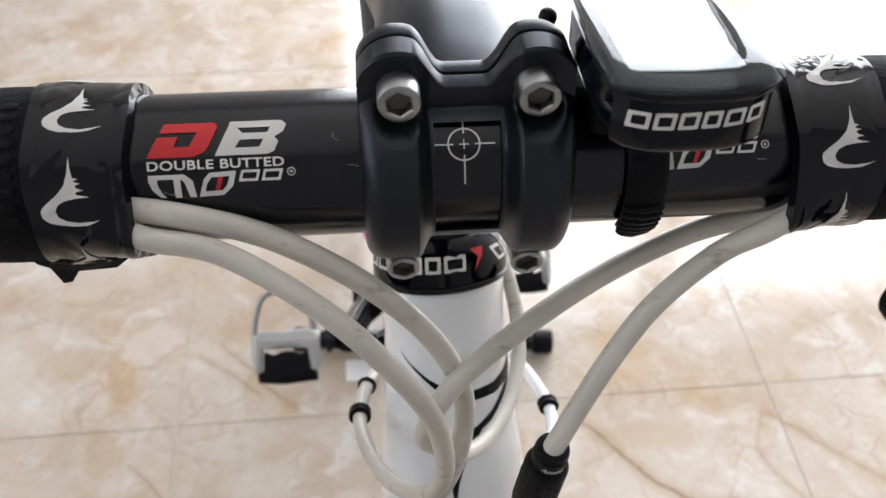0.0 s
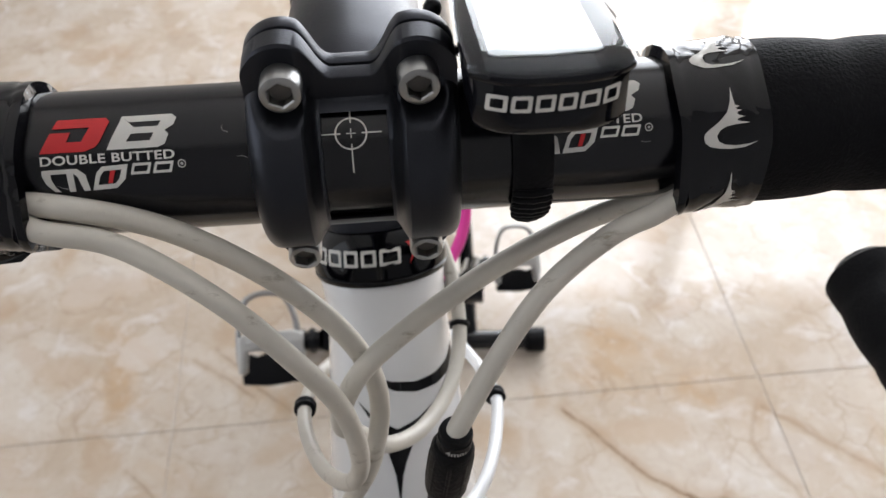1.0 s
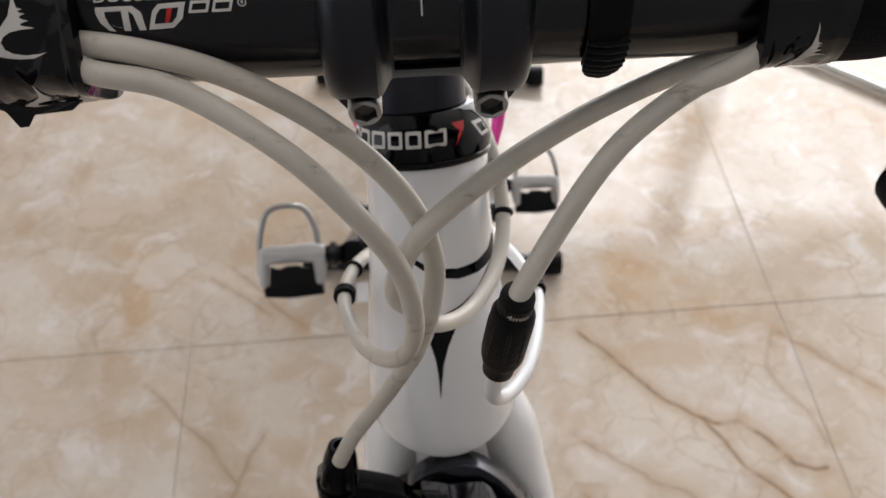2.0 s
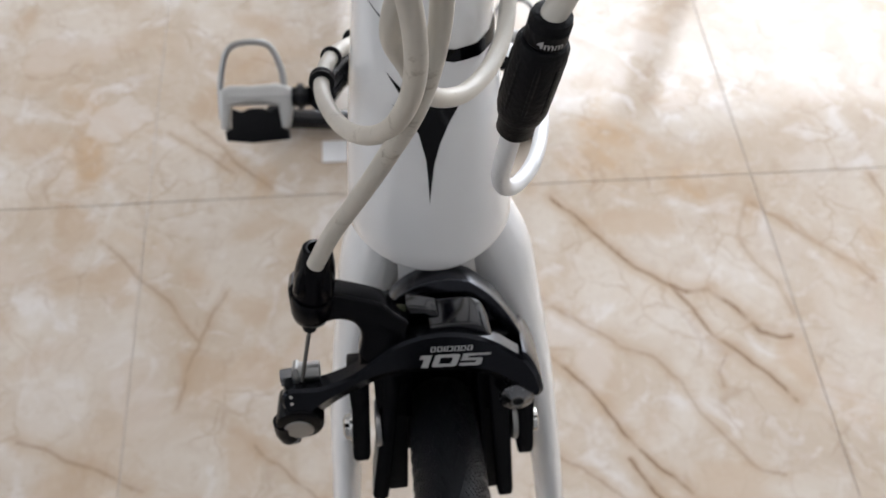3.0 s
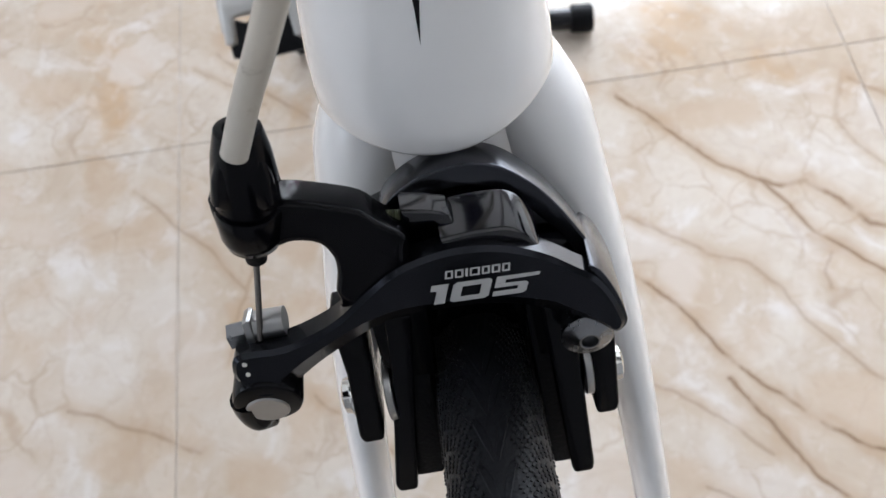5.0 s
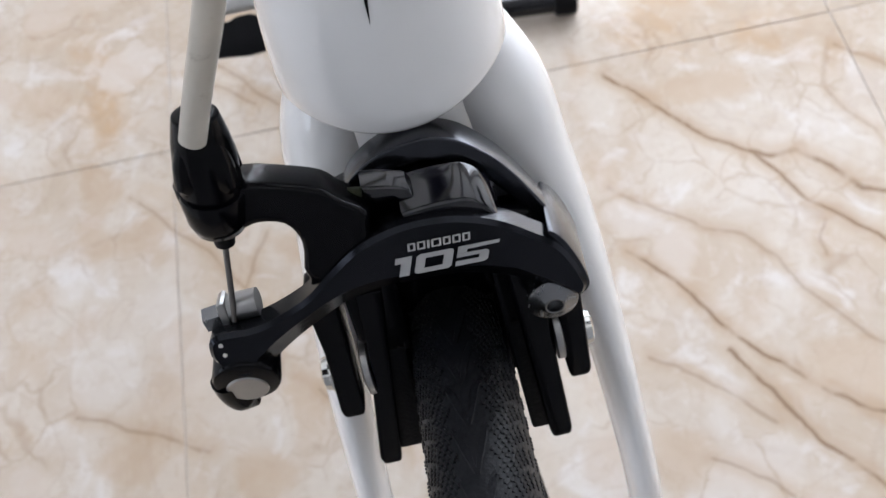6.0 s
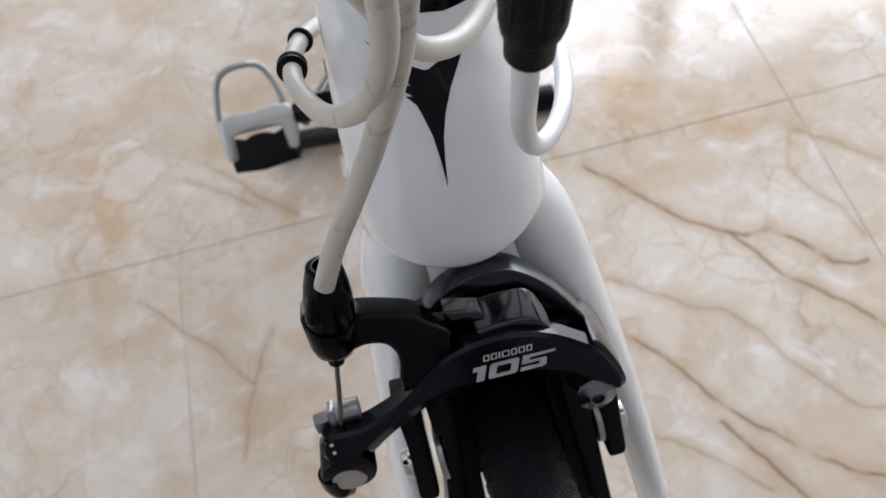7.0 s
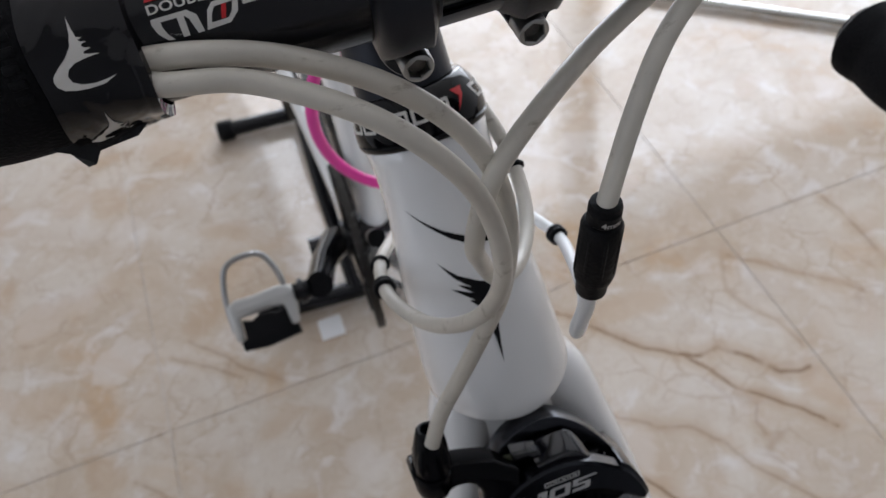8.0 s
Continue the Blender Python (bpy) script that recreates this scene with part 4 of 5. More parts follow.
def tyre_skin(x, a):
    """A place on the tyre's skin, x to the side at angle a, with its outward direction."""
    xs = [0, 0.0045 * TYRE_WIDE, 0.0080 * TYRE_WIDE, 0.0108 * TYRE_WIDE, 0.0122 * TYRE_WIDE]
    r = float(np.interp(abs(x), xs, [0.3440, 0.3432, 0.3406, 0.3360, 0.3300]))
    lean = float(np.interp(abs(x), xs, [0.0, 0.35, 0.95, 1.9, 3.2])) * (1 if x > 0 else -1)
    return Vector((WC.x + x, WC.y + r * math.cos(a), WC.z + r * math.sin(a))), Vector((lean, math.cos(a), math.sin(a))).normalized()


def fan(u):
    """How far a row of tread sweeps round the wheel on its way to the middle."""
    return 0.026 * max(0.0, 1 - u) ** 1.5


# shoulder tread: rows of small blocks that fan back from the middle, four rows to a band
bm = bmesh.new()
for row in range(480):
    if row % 6 > 3:
        continue
    a0 = radians(52) + row * 0.0029
    for s in (-1, 1):
        inner = 0.0040 + 0.0006 * (row % 6)
        for k in range(9):
            u = k / 8
            x = s * (inner + (0.0124 - inner) * u)
            aa = a0 + fan(u)
            o, nrm = tyre_skin(x, aa)
            slope = (fan(u + 0.05) - fan(u - 0.05 if u > 0.05 else 0)) / 0.1 * 0.34 / (0.0124 - inner) if u > 0.05 else -4.0
            along = Vector((s, 0, 0)) + Vector((0, -math.sin(aa), math.cos(aa))) * max(-3.0, slope)
            t2 = (along - nrm * along.dot(nrm)).normalized()
            t1 = nrm.cross(t2)
            vs = []
            for lift, g in ((-0.0001, 1.0), (0.00026, 0.85)):
                vs.append([bm.verts.new(o + t1 * (i * 0.00030 * g) + t2 * (j * 0.00056 * g) + nrm * lift) for i, j in ((-1, -1), (1, -1), (1, 1), (-1, 1))])
            bm.faces.new(vs[1])
            for q in range(4):
                bm.faces.new((vs[0][q], vs[0][(q + 1) % 4], vs[1][(q + 1) % 4], vs[1][q]))
# slim raised arrows down the middle
for row in range(2, 480, 12):
    a0 = radians(52) + row * 0.0029 + 0.036
    for s in (-1, 1):
        strip = []
        for k in range(7):
            u = k / 6
            o, nrm = tyre_skin(s * (0.0002 + 0.0038 * u), a0 + 0.034 * (1 - u) ** 1.4)
            w = 0.0003 + 0.0003 * math.sin(math.pi * u)
            t1 = Vector((0, -math.sin(a0), math.cos(a0)))
            strip.append([bm.verts.new(o + Vector((s * d, 0, 0)) + t1 * d + nrm * h) for d, h in ((-w * 1.4, -0.00005), (-w, 0.00014), (w, 0.00014), (w * 1.4, -0.00005))])
        for p, q in zip(strip, strip[1:]):
            for k in range(3):
                bm.faces.new((p[k], p[k + 1], q[k + 1], q[k]))
bmesh.ops.transform(bm, matrix=front_lay, verts=bm.verts[:])
part("tread_pattern", bm, M_TYRE, front_tyre, "fine raised tread blocks", smooth=False, kind="stuff")

# -- front brake
brake = part("brake_calliper", plate(soft([(-17.5, -121), (-16.0, -116.0), (-12.0, -112.2), (-6.5, -109.5), (0, -108.3), (5, -108.4), (10.6, -110.5), (16.6, -115.7), (21.2, -121.6), (26.0, -130), (29.8, -138), (31, -146), (28, -145), (23.5, -133.5), (18, -125), (12, -118.5), (5, -114.2), (-1, -113.6), (-7, -115.2), (-12, -120)], 8), 23, 34, 0.0016, 4), M_BRAKE2, bike, "black alloy dual-pivot brake calliper")
ARM = [(-54.2, -141.0), (-53.0, -137.6), (-49.5, -136.6), (-41.5, -136.8), (-30.5, -133.0), (-23.2, -127.8), (-16.2, -123.0), (-9.6, -120.6), (-2.5, -119.6), (4.8, -120.2), (10.8, -122.0), (16.8, -125.1), (22.2, -129.3), (26.4, -132.8), (29.2, -137.5), (31.2, -143), (31.6, -146), (29.5, -148),
       (25, -144.4), (17.3, -142.0), (11.5, -139.6), (3.4, -137.4), (-6.1, -136.7), (-15, -136.6), (-22, -138.3), (-29, -141.5), (-36, -145.3), (-41.6, -149), (-46, -151), (-51, -149), (-53.8, -144)]


def arm_skin(outline, back, front):
    """The forged front arm: a narrow bevel along its upper edge and a broad slanting underside, in mm."""
    n = len(outline)
    turn_ = 1 if sum(outline[k][0] * outline[(k + 1) % n][1] - outline[(k + 1) % n][0] * outline[k][1] for k in range(n)) > 0 else -1
    bm = bmesh.new()
    rings = [[], [], [], []]
    for k, (x, y) in enumerate(outline):
        (xa, ya), (xb, yb) = outline[k - 2], outline[(k + 2) % n]
        d = math.hypot(xb - xa, yb - ya)
        nx, ny = turn_ * (yb - ya) / d, -turn_ * (xb - xa) / d
        u = min(1, max(0, (-ny - 0.25) / 0.5))
        u *= min(1, max(0, (26 - x) / 10)) * min(1, max(0, (x + 50) / 8))
        cut, drop = 1.0 + 4.0 * u, 1.0 + 3.6 * u
        for ring_, (i, f) in zip(rings, ((0.8, back), (0, back + 0.8), (0, front - drop), (cut, front))):
            ring_.append(bm.verts.new(FACEFRAME @ Vector(((x - nx * i) / 1000, (y - ny * i) / 1000, f / 1000))))
    for p, q in zip(rings, rings[1:]):
        for k in range(n):
            bm.faces.new((p[k], p[(k + 1) % n], q[(k + 1) % n], q[k]))
    bm.faces.new(rings[0][::-1])
    bm.faces.new(rings[-1])
    crease = [e for e in bm.edges if e.is_manifold and e.calc_face_angle(0) > 0.3]
    bmesh.ops.bevel(bm, geom=crease, offset=0.0005, segments=2, profile=0.5, affect='EDGES')
    return bm


part("front_arm", arm_skin(soft(ARM, 3), 40.5, 48.5), M_ARM, brake, "glossy black curved brake arm")
part("arm_end", plate(soft([(25.0, -130.4), (27.6, -132.2), (30.0, -137.0), (31.8, -142.5), (32.3, -146.8), (29.5, -148.8), (26.5, -143), (25.6, -137)], 6), 19, 46.8, 0.0016, 3, lean=(2.6, -3.6)), M_BRAKE2, brake, "glossy black wrapped end of the brake arm")
part("barrel_arm", plate(soft([(-36, -102.0), (-31.5, -103.0), (-25.5, -105.0), (-19, -107.8), (-15.5, -111.6), (-11.0, -115.6), (-11.5, -119.5), (-12, -128), (-20, -133), (-27.5, -128), (-26.6, -122), (-26.4, -118.0), (-28.4, -114.0), (-33.2, -112.4), (-37.0, -113.0), (-43.5, -113), (-46.6, -109.5), (-47.2, -104.5), (-46.0, -98.5)], 3), 36, 47, 0.003, 4), M_BRAKE, brake, "black brake arm with cable adjuster")
arch = [(x, -118.6 - 0.010 * (x - 3.5) ** 2 - 5.0 * max(0, (x - 7) / 8.6) ** 3) for x in np.linspace(-4.4, 15.6, 30)]
part("pivot_block", plate(arch + [(15.8, -131), (-4.6, -129)], 36, 45, 0.0010, 3, lean=(0, 5.2)), M_BLOCK, brake, "glossy black pivot block")
part("pivot_flange", plate([(-11.4, -112.4), (-6, -113.6), (-2.0, -115.0), (-1.0, -117.0), (-1.0, -126), (-4.6, -124), (-3.8, -117.8), (-5.0, -116.6), (-11.6, -115.2)], 37.5, 42, 0.0007, 3, lean=(0, 2.8)), M_BLOCK, brake, "glossy black flange of the pivot block")
part("pivot_core", plate(soft([(-21, -121), (-15, -117.6), (-8, -115.4), (0, -114.6), (7, -115.8), (13, -120.2), (16, -126), (14, -136), (-16, -136)], 3), 20, 36.5, 0.0010, 2), M_BRAKE, brake, "black core of the calliper")
screw = [(0.0, 0.0)]
for k in range(9):
    screw += [(0.0006 * k, 0.0013), (0.0006 * k + 0.0003, 0.0016)]
screw += [(0.0055, 0.0013), (0.0055, 0.0)]
part("spring_screw", lathe(screw, pf(-17.2, -113.4, 40), pf(-11.7, -114.4, 40) - pf(-17.2, -113.4, 40), 14), M_SCREW, brake, "dark threaded screw")
part("pivot_boss", lathe([(0, 0.0), (0, 0.0045), (0.010, 0.0045), (0.0108, 0.0040), (0.011, 0.0)], pf(-23.5, -131, 34), FW, 24), M_BRAKE, brake)
b0, b1 = pf(-41.8, -113.0, 43.5), pf(-36.4, -85.5, 48.5)
bd = (b1 - b0).normalized()
barrel = part("cable_adjuster", lathe([(-0.0005, 0.0020), (0.0, 0.0036), (0.0012, 0.0054), (0.0040, 0.0064), (0.0100, 0.0068), (0.0106, 0.0066), (0.0109, 0.0058), (0.0116, 0.0058), (0.0120, 0.0064), (0.0150, 0.0063), (0.0190, 0.0063), (0.0235, 0.0057), (0.0275, 0.0048), (0.0287, 0.0045), (0.0290, 0.0041), (0.0290, 0.0028), (0.025, 0.0027)], b0, bd, 40), M_BRAKE, brake, "black barrel adjuster")
side = bd.cross(FW).normalized()
for k in range(4):
    a = 2 * math.pi * k / 4 + 0.75
    d = side * math.cos(a) + FW * math.sin(a)
    part("grip_rib", tube([b0 + bd * 0.0122 + d * 0.0046, b0 + bd * 0.0145 + d * 0.0053, b0 + bd * 0.0190 + d * 0.0047, b0 + bd * 0.0268 + d * 0.0030], [0.0016, 0.0026, 0.0025, 0.0014], 12), M_BRAKE, barrel)
part("end_nut", lathe([(-0.0042, 0.0016), (-0.0040, 0.0022), (-0.0008, 0.0026), (0.0008, 0.0026)], b0, bd, 20), M_RUBBER, barrel)
part("brake_wire", tube([b0 - bd * 0.003, pf(-47.2, -136.5, 44)], 0.0007, 8), M_WIRE, brake, "thin steel brake wire")
part("wire_clamp", tube([pf(-54.2, -136.4, 41), pf(-50.2, -136.0, 41)], 0.0031, 6), M_DARKSTEEL, brake, "steel wire clamp nut")
part("wire_clamp", tube([pf(-48.6, -134.6, 41), pf(-41.4, -134.6, 41)], 0.0033, 24), M_STEEL, brake, "steel wire clamp")
part("clamp_plate", plate([(-50.0, -139.5), (-48.2, -139.5), (-48.0, -131.0), (-48.8, -130.8), (-49.9, -131.4)], 39, 44.5, 0.0003), M_STEEL, brake)
# release cam under the arm's end
CAMN = Vector((-0.02, -0.98, 0.20)).normalized()
CAMC = pf(-50.1, -154.2, 46.0)
part("quick_release", lathe([(-0.0115, 0.0), (-0.0115, 0.0078), (-0.0012, 0.0080), (-0.0003, 0.0076), (0.0, 0.0068), (0.0, 0.0)], CAMC + Vector((0.0004, 0, 0.0022)), CAMN, 40), M_BRAKE, brake, "black quick-release cam")
part("release_lever", tube(smooth_path([CAMC + Vector((-0.0050, 0.0030, 0.000)), CAMC + Vector((-0.0050, 0.0018, -0.0050)), CAMC + Vector((-0.0036, 0.0010, -0.0095)), CAMC + Vector((-0.0014, 0.0006, -0.0128))], 6), [float(np.interp(k / 18, [0, 0.6, 1], [0.0040, 0.0038, 0.0012])) for k in range(19)], 14), M_BRAKE, brake, "black release lever")
part("release_cap", lathe([(-0.004, 0.0050), (0.0004, 0.0050), (0.0008, 0.0046), (0.0010, 0.0)], CAMC, CAMN, 36), M_STEEL, brake, "brushed steel cap")
part("index_dot", lathe([(0, 0.00055), (0.0003, 0.00055), (0.0003, 0.0)], pf(-50.9, -139.0, 48.4), FW, 12), M_PRINT, brake, "white index dot")
part("index_dot", lathe([(0, 0.00055), (0.0003, 0.00055), (0.0003, 0.0)], pf(-50.9, -141.8, 48.4), FW, 12), M_PRINT, brake, "white index dot")
part("pad_bolt", lathe([(-0.006, 0.0048), (0.0002, 0.0060), (0.0007, 0.0060), (0.0009, 0.0057), (0.0013, 0.0050), (0.0020, 0.0030), (0.0026, 0.0025), (0.0027, 0.0022), (0.0026, 0.0019), (0.0004, 0.0018), (0.0004, 0.0)], pf(23.9, -151.1, 43.0), FW - UP * 0.15, 36), M_DARKSTEEL, brake, "polished domed steel bolt")
part("rear_arm", plate([(-23, -134), (26, -134), (27, -152), (20, -163), (-20, -163), (-25, -150)], 13, 21, 0.0015, 2), M_BRAKE, brake, "black rear calliper arm")
# lever, washers, nut, pad shoe and pad on each side of the rim
for s, lever, shoe, pad, at in (
        (1, [(24.6, -140), (31.6, -140), (31.2, -181.5), (30.4, -183.6), (25.8, -183.6), (25.2, -181.5)], [(14.5, -142), (21.8, -142), (22.6, -166), (23.4, -200), (22.8, -202.4), (18.0, -202.4), (17.4, -200)], [(11.4, -146), (18.4, -146), (18.2, -200.6), (13.0, -200.6)], 27.7),
        (-1, [(-25.6, -140), (-33.4, -140), (-33.0, -158), (-34.4, -178), (-33.6, -180.2), (-28.8, -180.2), (-28.0, -178)], [(-14.5, -142), (-21.0, -142), (-22.6, -161), (-28.8, -196.2), (-28.0, -198.6), (-23.4, -198.6), (-22.8, -196.4)], [(-12.6, -146), (-18.4, -146), (-23.2, -197.0), (-15.6, -197.0)], -30.8)):
    part("pad_lever", plate(round_path(lever[::s], 1.0), 25, 36, 0.0016, 3), M_BRAKE, brake, "black brake lever arm")
    part("arm_leg", plate([(s * 10.5, -135), (s * 24.5, -137), (s * 24.5, -158), (s * 20.0, -164), (s * 12.0, -164)][::s], 20, 34, 0.0014, 2), M_BRAKE, brake, "black lower calliper arm")
    part("pad_washer", lathe([(-0.0012, 0.0), (-0.0012, 0.0082), (-0.0009, 0.0086), (0.0006, 0.0086), (0.0009, 0.0082), (0.0009, 0.0)], pf(s * 24.4, -170 if s > 0 else -168, 30), XS * s, 32), M_STEEL, brake, "steel washer")
    part("concave_washer", lathe([(-0.0030, 0.0060), (-0.0012, 0.0072), (-0.0012, 0.0)], pf(s * 24.2, -171 if s > 0 else -169, 29), XS * s, 28), M_DARKSTEEL, brake, "dark steel cupped washer")
    nut = [(0.0, 0.0), (0.0, 0.0058), (0.0010, 0.0058), (0.0014, 0.0048), (0.0030, 0.0044), (0.0036, 0.0030), (0.0036, 0.0018), (0.0016, 0.0016), (0.0016, 0.0)]
    part("pad_nut", lathe(nut, pf(at + s * 2.6, -174 if s > 0 else -170, 28.5), XS * s, 28), M_CHROME, brake, "polished steel nut")
    part("pad_holder", plate(round_path(shoe[::s], 1.0), 19, 37, 0.0016, 3), M_BRAKE, brake, "black brake pad holder")
    part("brake_pad", plate(round_path(pad[::s], 1.2), -6, 34, 0.0010, 2), M_RUBBER, brake, "black rubber brake pad")
    part("pad_backing", plate([(s * 9.8, -158), (s * 18.0, -158), (s * 20.0, -196), (s * 9.8, -196)][::s], -12, 14, 0.0008, 2), M_RUBBER, brake, "black rubber face of the brake pad")
# printed marks on the arm
DIGITS = [[(0.0, 0.0038), (0.0042, 0.0038), (0.0042, 0.0056), (0.0, 0.0056)], [(0.0016, 0.0), (0.0042, 0.0), (0.0042, 0.0038), (0.0016, 0.0038)],
          [(0.0062, 0.0), (0.0140, 0.0), (0.0148, 0.0006), (0.0148, 0.0014), (0.0054, 0.0014), (0.0054, 0.0006)], [(0.0062, 0.0056), (0.0140, 0.0056), (0.0148, 0.0050), (0.0148, 0.0042), (0.0054, 0.0042), (0.0054, 0.0050)],
          [(0.0054, 0.0014), (0.0078, 0.0014), (0.0078, 0.0042), (0.0054, 0.0042)], [(0.0124, 0.0014), (0.0148, 0.0014), (0.0148, 0.0042), (0.0124, 0.0042)],
          [(0.0158, 0.0), (0.0232, 0.0), (0.0240, 0.0006), (0.0240, 0.0014), (0.0158, 0.0014)], [(0.0216, 0.0014), (0.0240, 0.0014), (0.0240, 0.0028), (0.0232, 0.0034), (0.0216, 0.0024)],
          [(0.0158, 0.0024), (0.0216, 0.0024), (0.0232, 0.0034), (0.0158, 0.0036)], [(0.0158, 0.0036), (0.0182, 0.0036), (0.0182, 0.0046), (0.0158, 0.0046)], [(0.0158, 0.0044), (0.0262, 0.0046), (0.0262, 0.0056), (0.0158, 0.0056)]]
m105 = join(*[flat([(x + y * 0.35, y) for x, y in q], 0.0501, 0.02) for q in DIGITS])
for v in m105.verts:
    v.co = FACEFRAME @ Vector((-0.0096 + v.co.x * 0.865, -0.1318 + v.co.y * 0.86 + v.co.x * -0.035, v.co.z - 0.0015))
part("lettering", m105, M_PRINT2, brake, "pale printed number on the brake arm", smooth=False)
mk = hollow_marks([0.0015, 0.0016, 0.0005, 0.0019, 0.0015, 0.0016, 0.0015], 0.0, 0, 0.0021, 0.00032, 0.0003, 0.0004)
for v in mk.verts:
    v.co = FACEFRAME @ Vector((-0.0049 + v.co.x * 1.12, -0.1259 + v.co.y * 0.95 - v.co.x * 0.045, 0.0486 + v.co.z))
part("print_mark", mk, M_PRINT2, brake, "pale printed maker's bars", smooth=False)

# -- cables
C1 = [(-0.0745, 0.1660, 0.8880), (-0.0586, 0.1622, 0.8880), (-0.0409, 0.1614, 0.8812), (-0.0212, 0.1569, 0.8690), (-0.0064, 0.1546, 0.8496), (0.0001, 0.1530, 0.8266), (-0.0035, 0.1487, 0.8016), (-0.0118, 0.1509, 0.7760), (-0.0202, 0.1528, 0.7548), (-0.0278, 0.1533, 0.7382), (-0.0334, 0.1504, 0.7263)]
C2 = [(-0.0740, 0.1665, 0.8858), (-0.0660, 0.1588, 0.8855), (-0.0505, 0.1564, 0.8826), (-0.0307, 0.1468, 0.8740), (-0.0169, 0.1403, 0.8602), (-0.0081, 0.1412, 0.8384), (-0.0059, 0.1422, 0.8119), (-0.0118, 0.1527, 0.7834), (-0.0223, 0.1729, 0.7601), (-0.0299, 0.1999, 0.7457), (-0.0276, 0.2251, 0.7344), (-0.0191, 0.2469, 0.7195), (-0.0120, 0.2680, 0.7021)]
C3 = [(0.0749, 0.1611, 0.8853), (0.0698, 0.1677, 0.8746), (0.0555, 0.1728, 0.8652), (0.0328, 0.1675, 0.8569), (0.0116, 0.1568, 0.8507), (-0.0039, 0.1496, 0.8408), (-0.0105, 0.1492, 0.8210), (-0.0068, 0.1577, 0.8014), (-0.0002, 0.1657, 0.7810), (0.0112, 0.1778, 0.7688), (0.0225, 0.1982, 0.7629), (0.0278, 0.2207, 0.7644), (0.0262, 0.2420, 0.7735), (0.0190, 0.2650, 0.7830), (0.0100, 0.2900, 0.7880)]
C4 = [(0.0723, 0.1603, 0.8836), (0.0636, 0.1587, 0.8782), (0.0545, 0.1572, 0.8746), (0.0398, 0.1503, 0.8668), (0.0288, 0.1429, 0.8542), (0.0180, 0.1337, 0.8386), (0.0174, 0.1335, 0.8350)]
C5 = [(0.0139, 0.1332, 0.8075), (0.0138, 0.1352, 0.7960), (0.0147, 0.1405, 0.7820), (0.0176, 0.1482, 0.7660), (0.0218, 0.1552, 0.7550), (0.0265, 0.1622, 0.7490), (0.0315, 0.1712, 0.7448), (0.0360, 0.1840, 0.7390), (0.0395, 0.1990, 0.7325), (0.0416, 0.2150, 0.7272), (0.0372, 0.2350, 0.7215), (0.0282, 0.2580, 0.7140)]
hose = {}
for name, pts, r, m_, lab in (("brake_cable", C1, 0.0026, M_CABLE, "off-white brake cable housing, lightly scuffed"), ("gear_cable", C2, 0.0025, M_CABLE, "off-white gear cable housing looping round the head tube"),
                        ("brake_cable", C3, 0.0026, M_CABLE, "off-white rear brake cable housing"), ("gear_cable", C4, 0.0025, M_CABLE, "off-white gear cable housing"), ("gear_cable", C5, 0.0023, M_CABLE2, "white gear cable housing")):
    hose[id(pts)] = part(name, tube(relax(pts), r, 18), m_, bike, lab), relax(pts)


def ring_on(hose_, near, r=0.0037, w=0.0022, ribs=2):
    """A ribbed rubber ring threaded on a cable at the place closest to near."""
    cable, line_ = hose_
    k = min(range(1, len(line_) - 1), key=lambda q: (line_[q] - Vector(near)).length)
    prof = [(-w * ribs / 2 - 0.0002, 0.002)]
    for q in range(ribs):
        o = -w * ribs / 2 + w * q
        prof += [(o + 0.0002, r - 0.0004), (o + 0.0006, r), (o + w - 0.0005, r), (o + w - 0.0001, r - 0.0005)]
    prof += [(w * ribs / 2 + 0.0002, 0.002)]
    part("rubber_ring", lathe(prof, line_[k], (line_[k + 1] - line_[k - 1]).normalized(), 24), M_RUBBER, cable, "black rubber cable ring")


g4 = hose[id(C4)][0]
ring_on(hose[id(C2)], (-0.0300, 0.2075, 0.7420), 0.0040)
ring_on(hose[id(C2)], (-0.0280, 0.2255, 0.7335), 0.0036, 0.0018, 1)
ring_on(hose[id(C3)], (0.0278, 0.2230, 0.7648), 0.0037, 0.0020, 1)
ring_on(hose[id(C5)], (0.0420, 0.2160, 0.7262), 0.0039)
# in-line adjuster
a0, a1 = Vector((0.0179, 0.1335, 0.8410)), Vector((0.0138, 0.1332, 0.8030))
ad = (a1 - a0).normalized()
adj = part("inline_adjuster", lathe([(0.0026, 0.0028), (0.0028, 0.0038), (0.0040, 0.0041), (0.0044, 0.0036), (0.0050, 0.0041), (0.0080, 0.0041), (0.0085, 0.0037), (0.0088, 0.0046), (0.0100, 0.0052), (0.0265, 0.0053), (0.0288, 0.0048), (0.0298, 0.0041), (0.0338, 0.0040), (0.0346, 0.0034), (0.0348, 0.0022)], a0, ad, 32), M_RUBBER, g4, "black in-line barrel adjuster")
asd = ad.cross(Vector((0, 1, 0))).normalized()
afd = ad.cross(asd)
for k in range(8):
    a = 2 * math.pi * k / 8 + 0.2
    d = asd * math.cos(a) + afd * math.sin(a)
    part("grip_rib", tube([a0 + ad * 0.0102 + d * 0.0044, a0 + ad * 0.013 + d * 0.0048, a0 + ad * 0.024 + d * 0.0048, a0 + ad * 0.0280 + d * 0.0042], 0.0007, 8), M_RUBBER, adj)
t4 = words("4mm", 0.0017, 1.0, 0, 0.0052, bold=0.02)
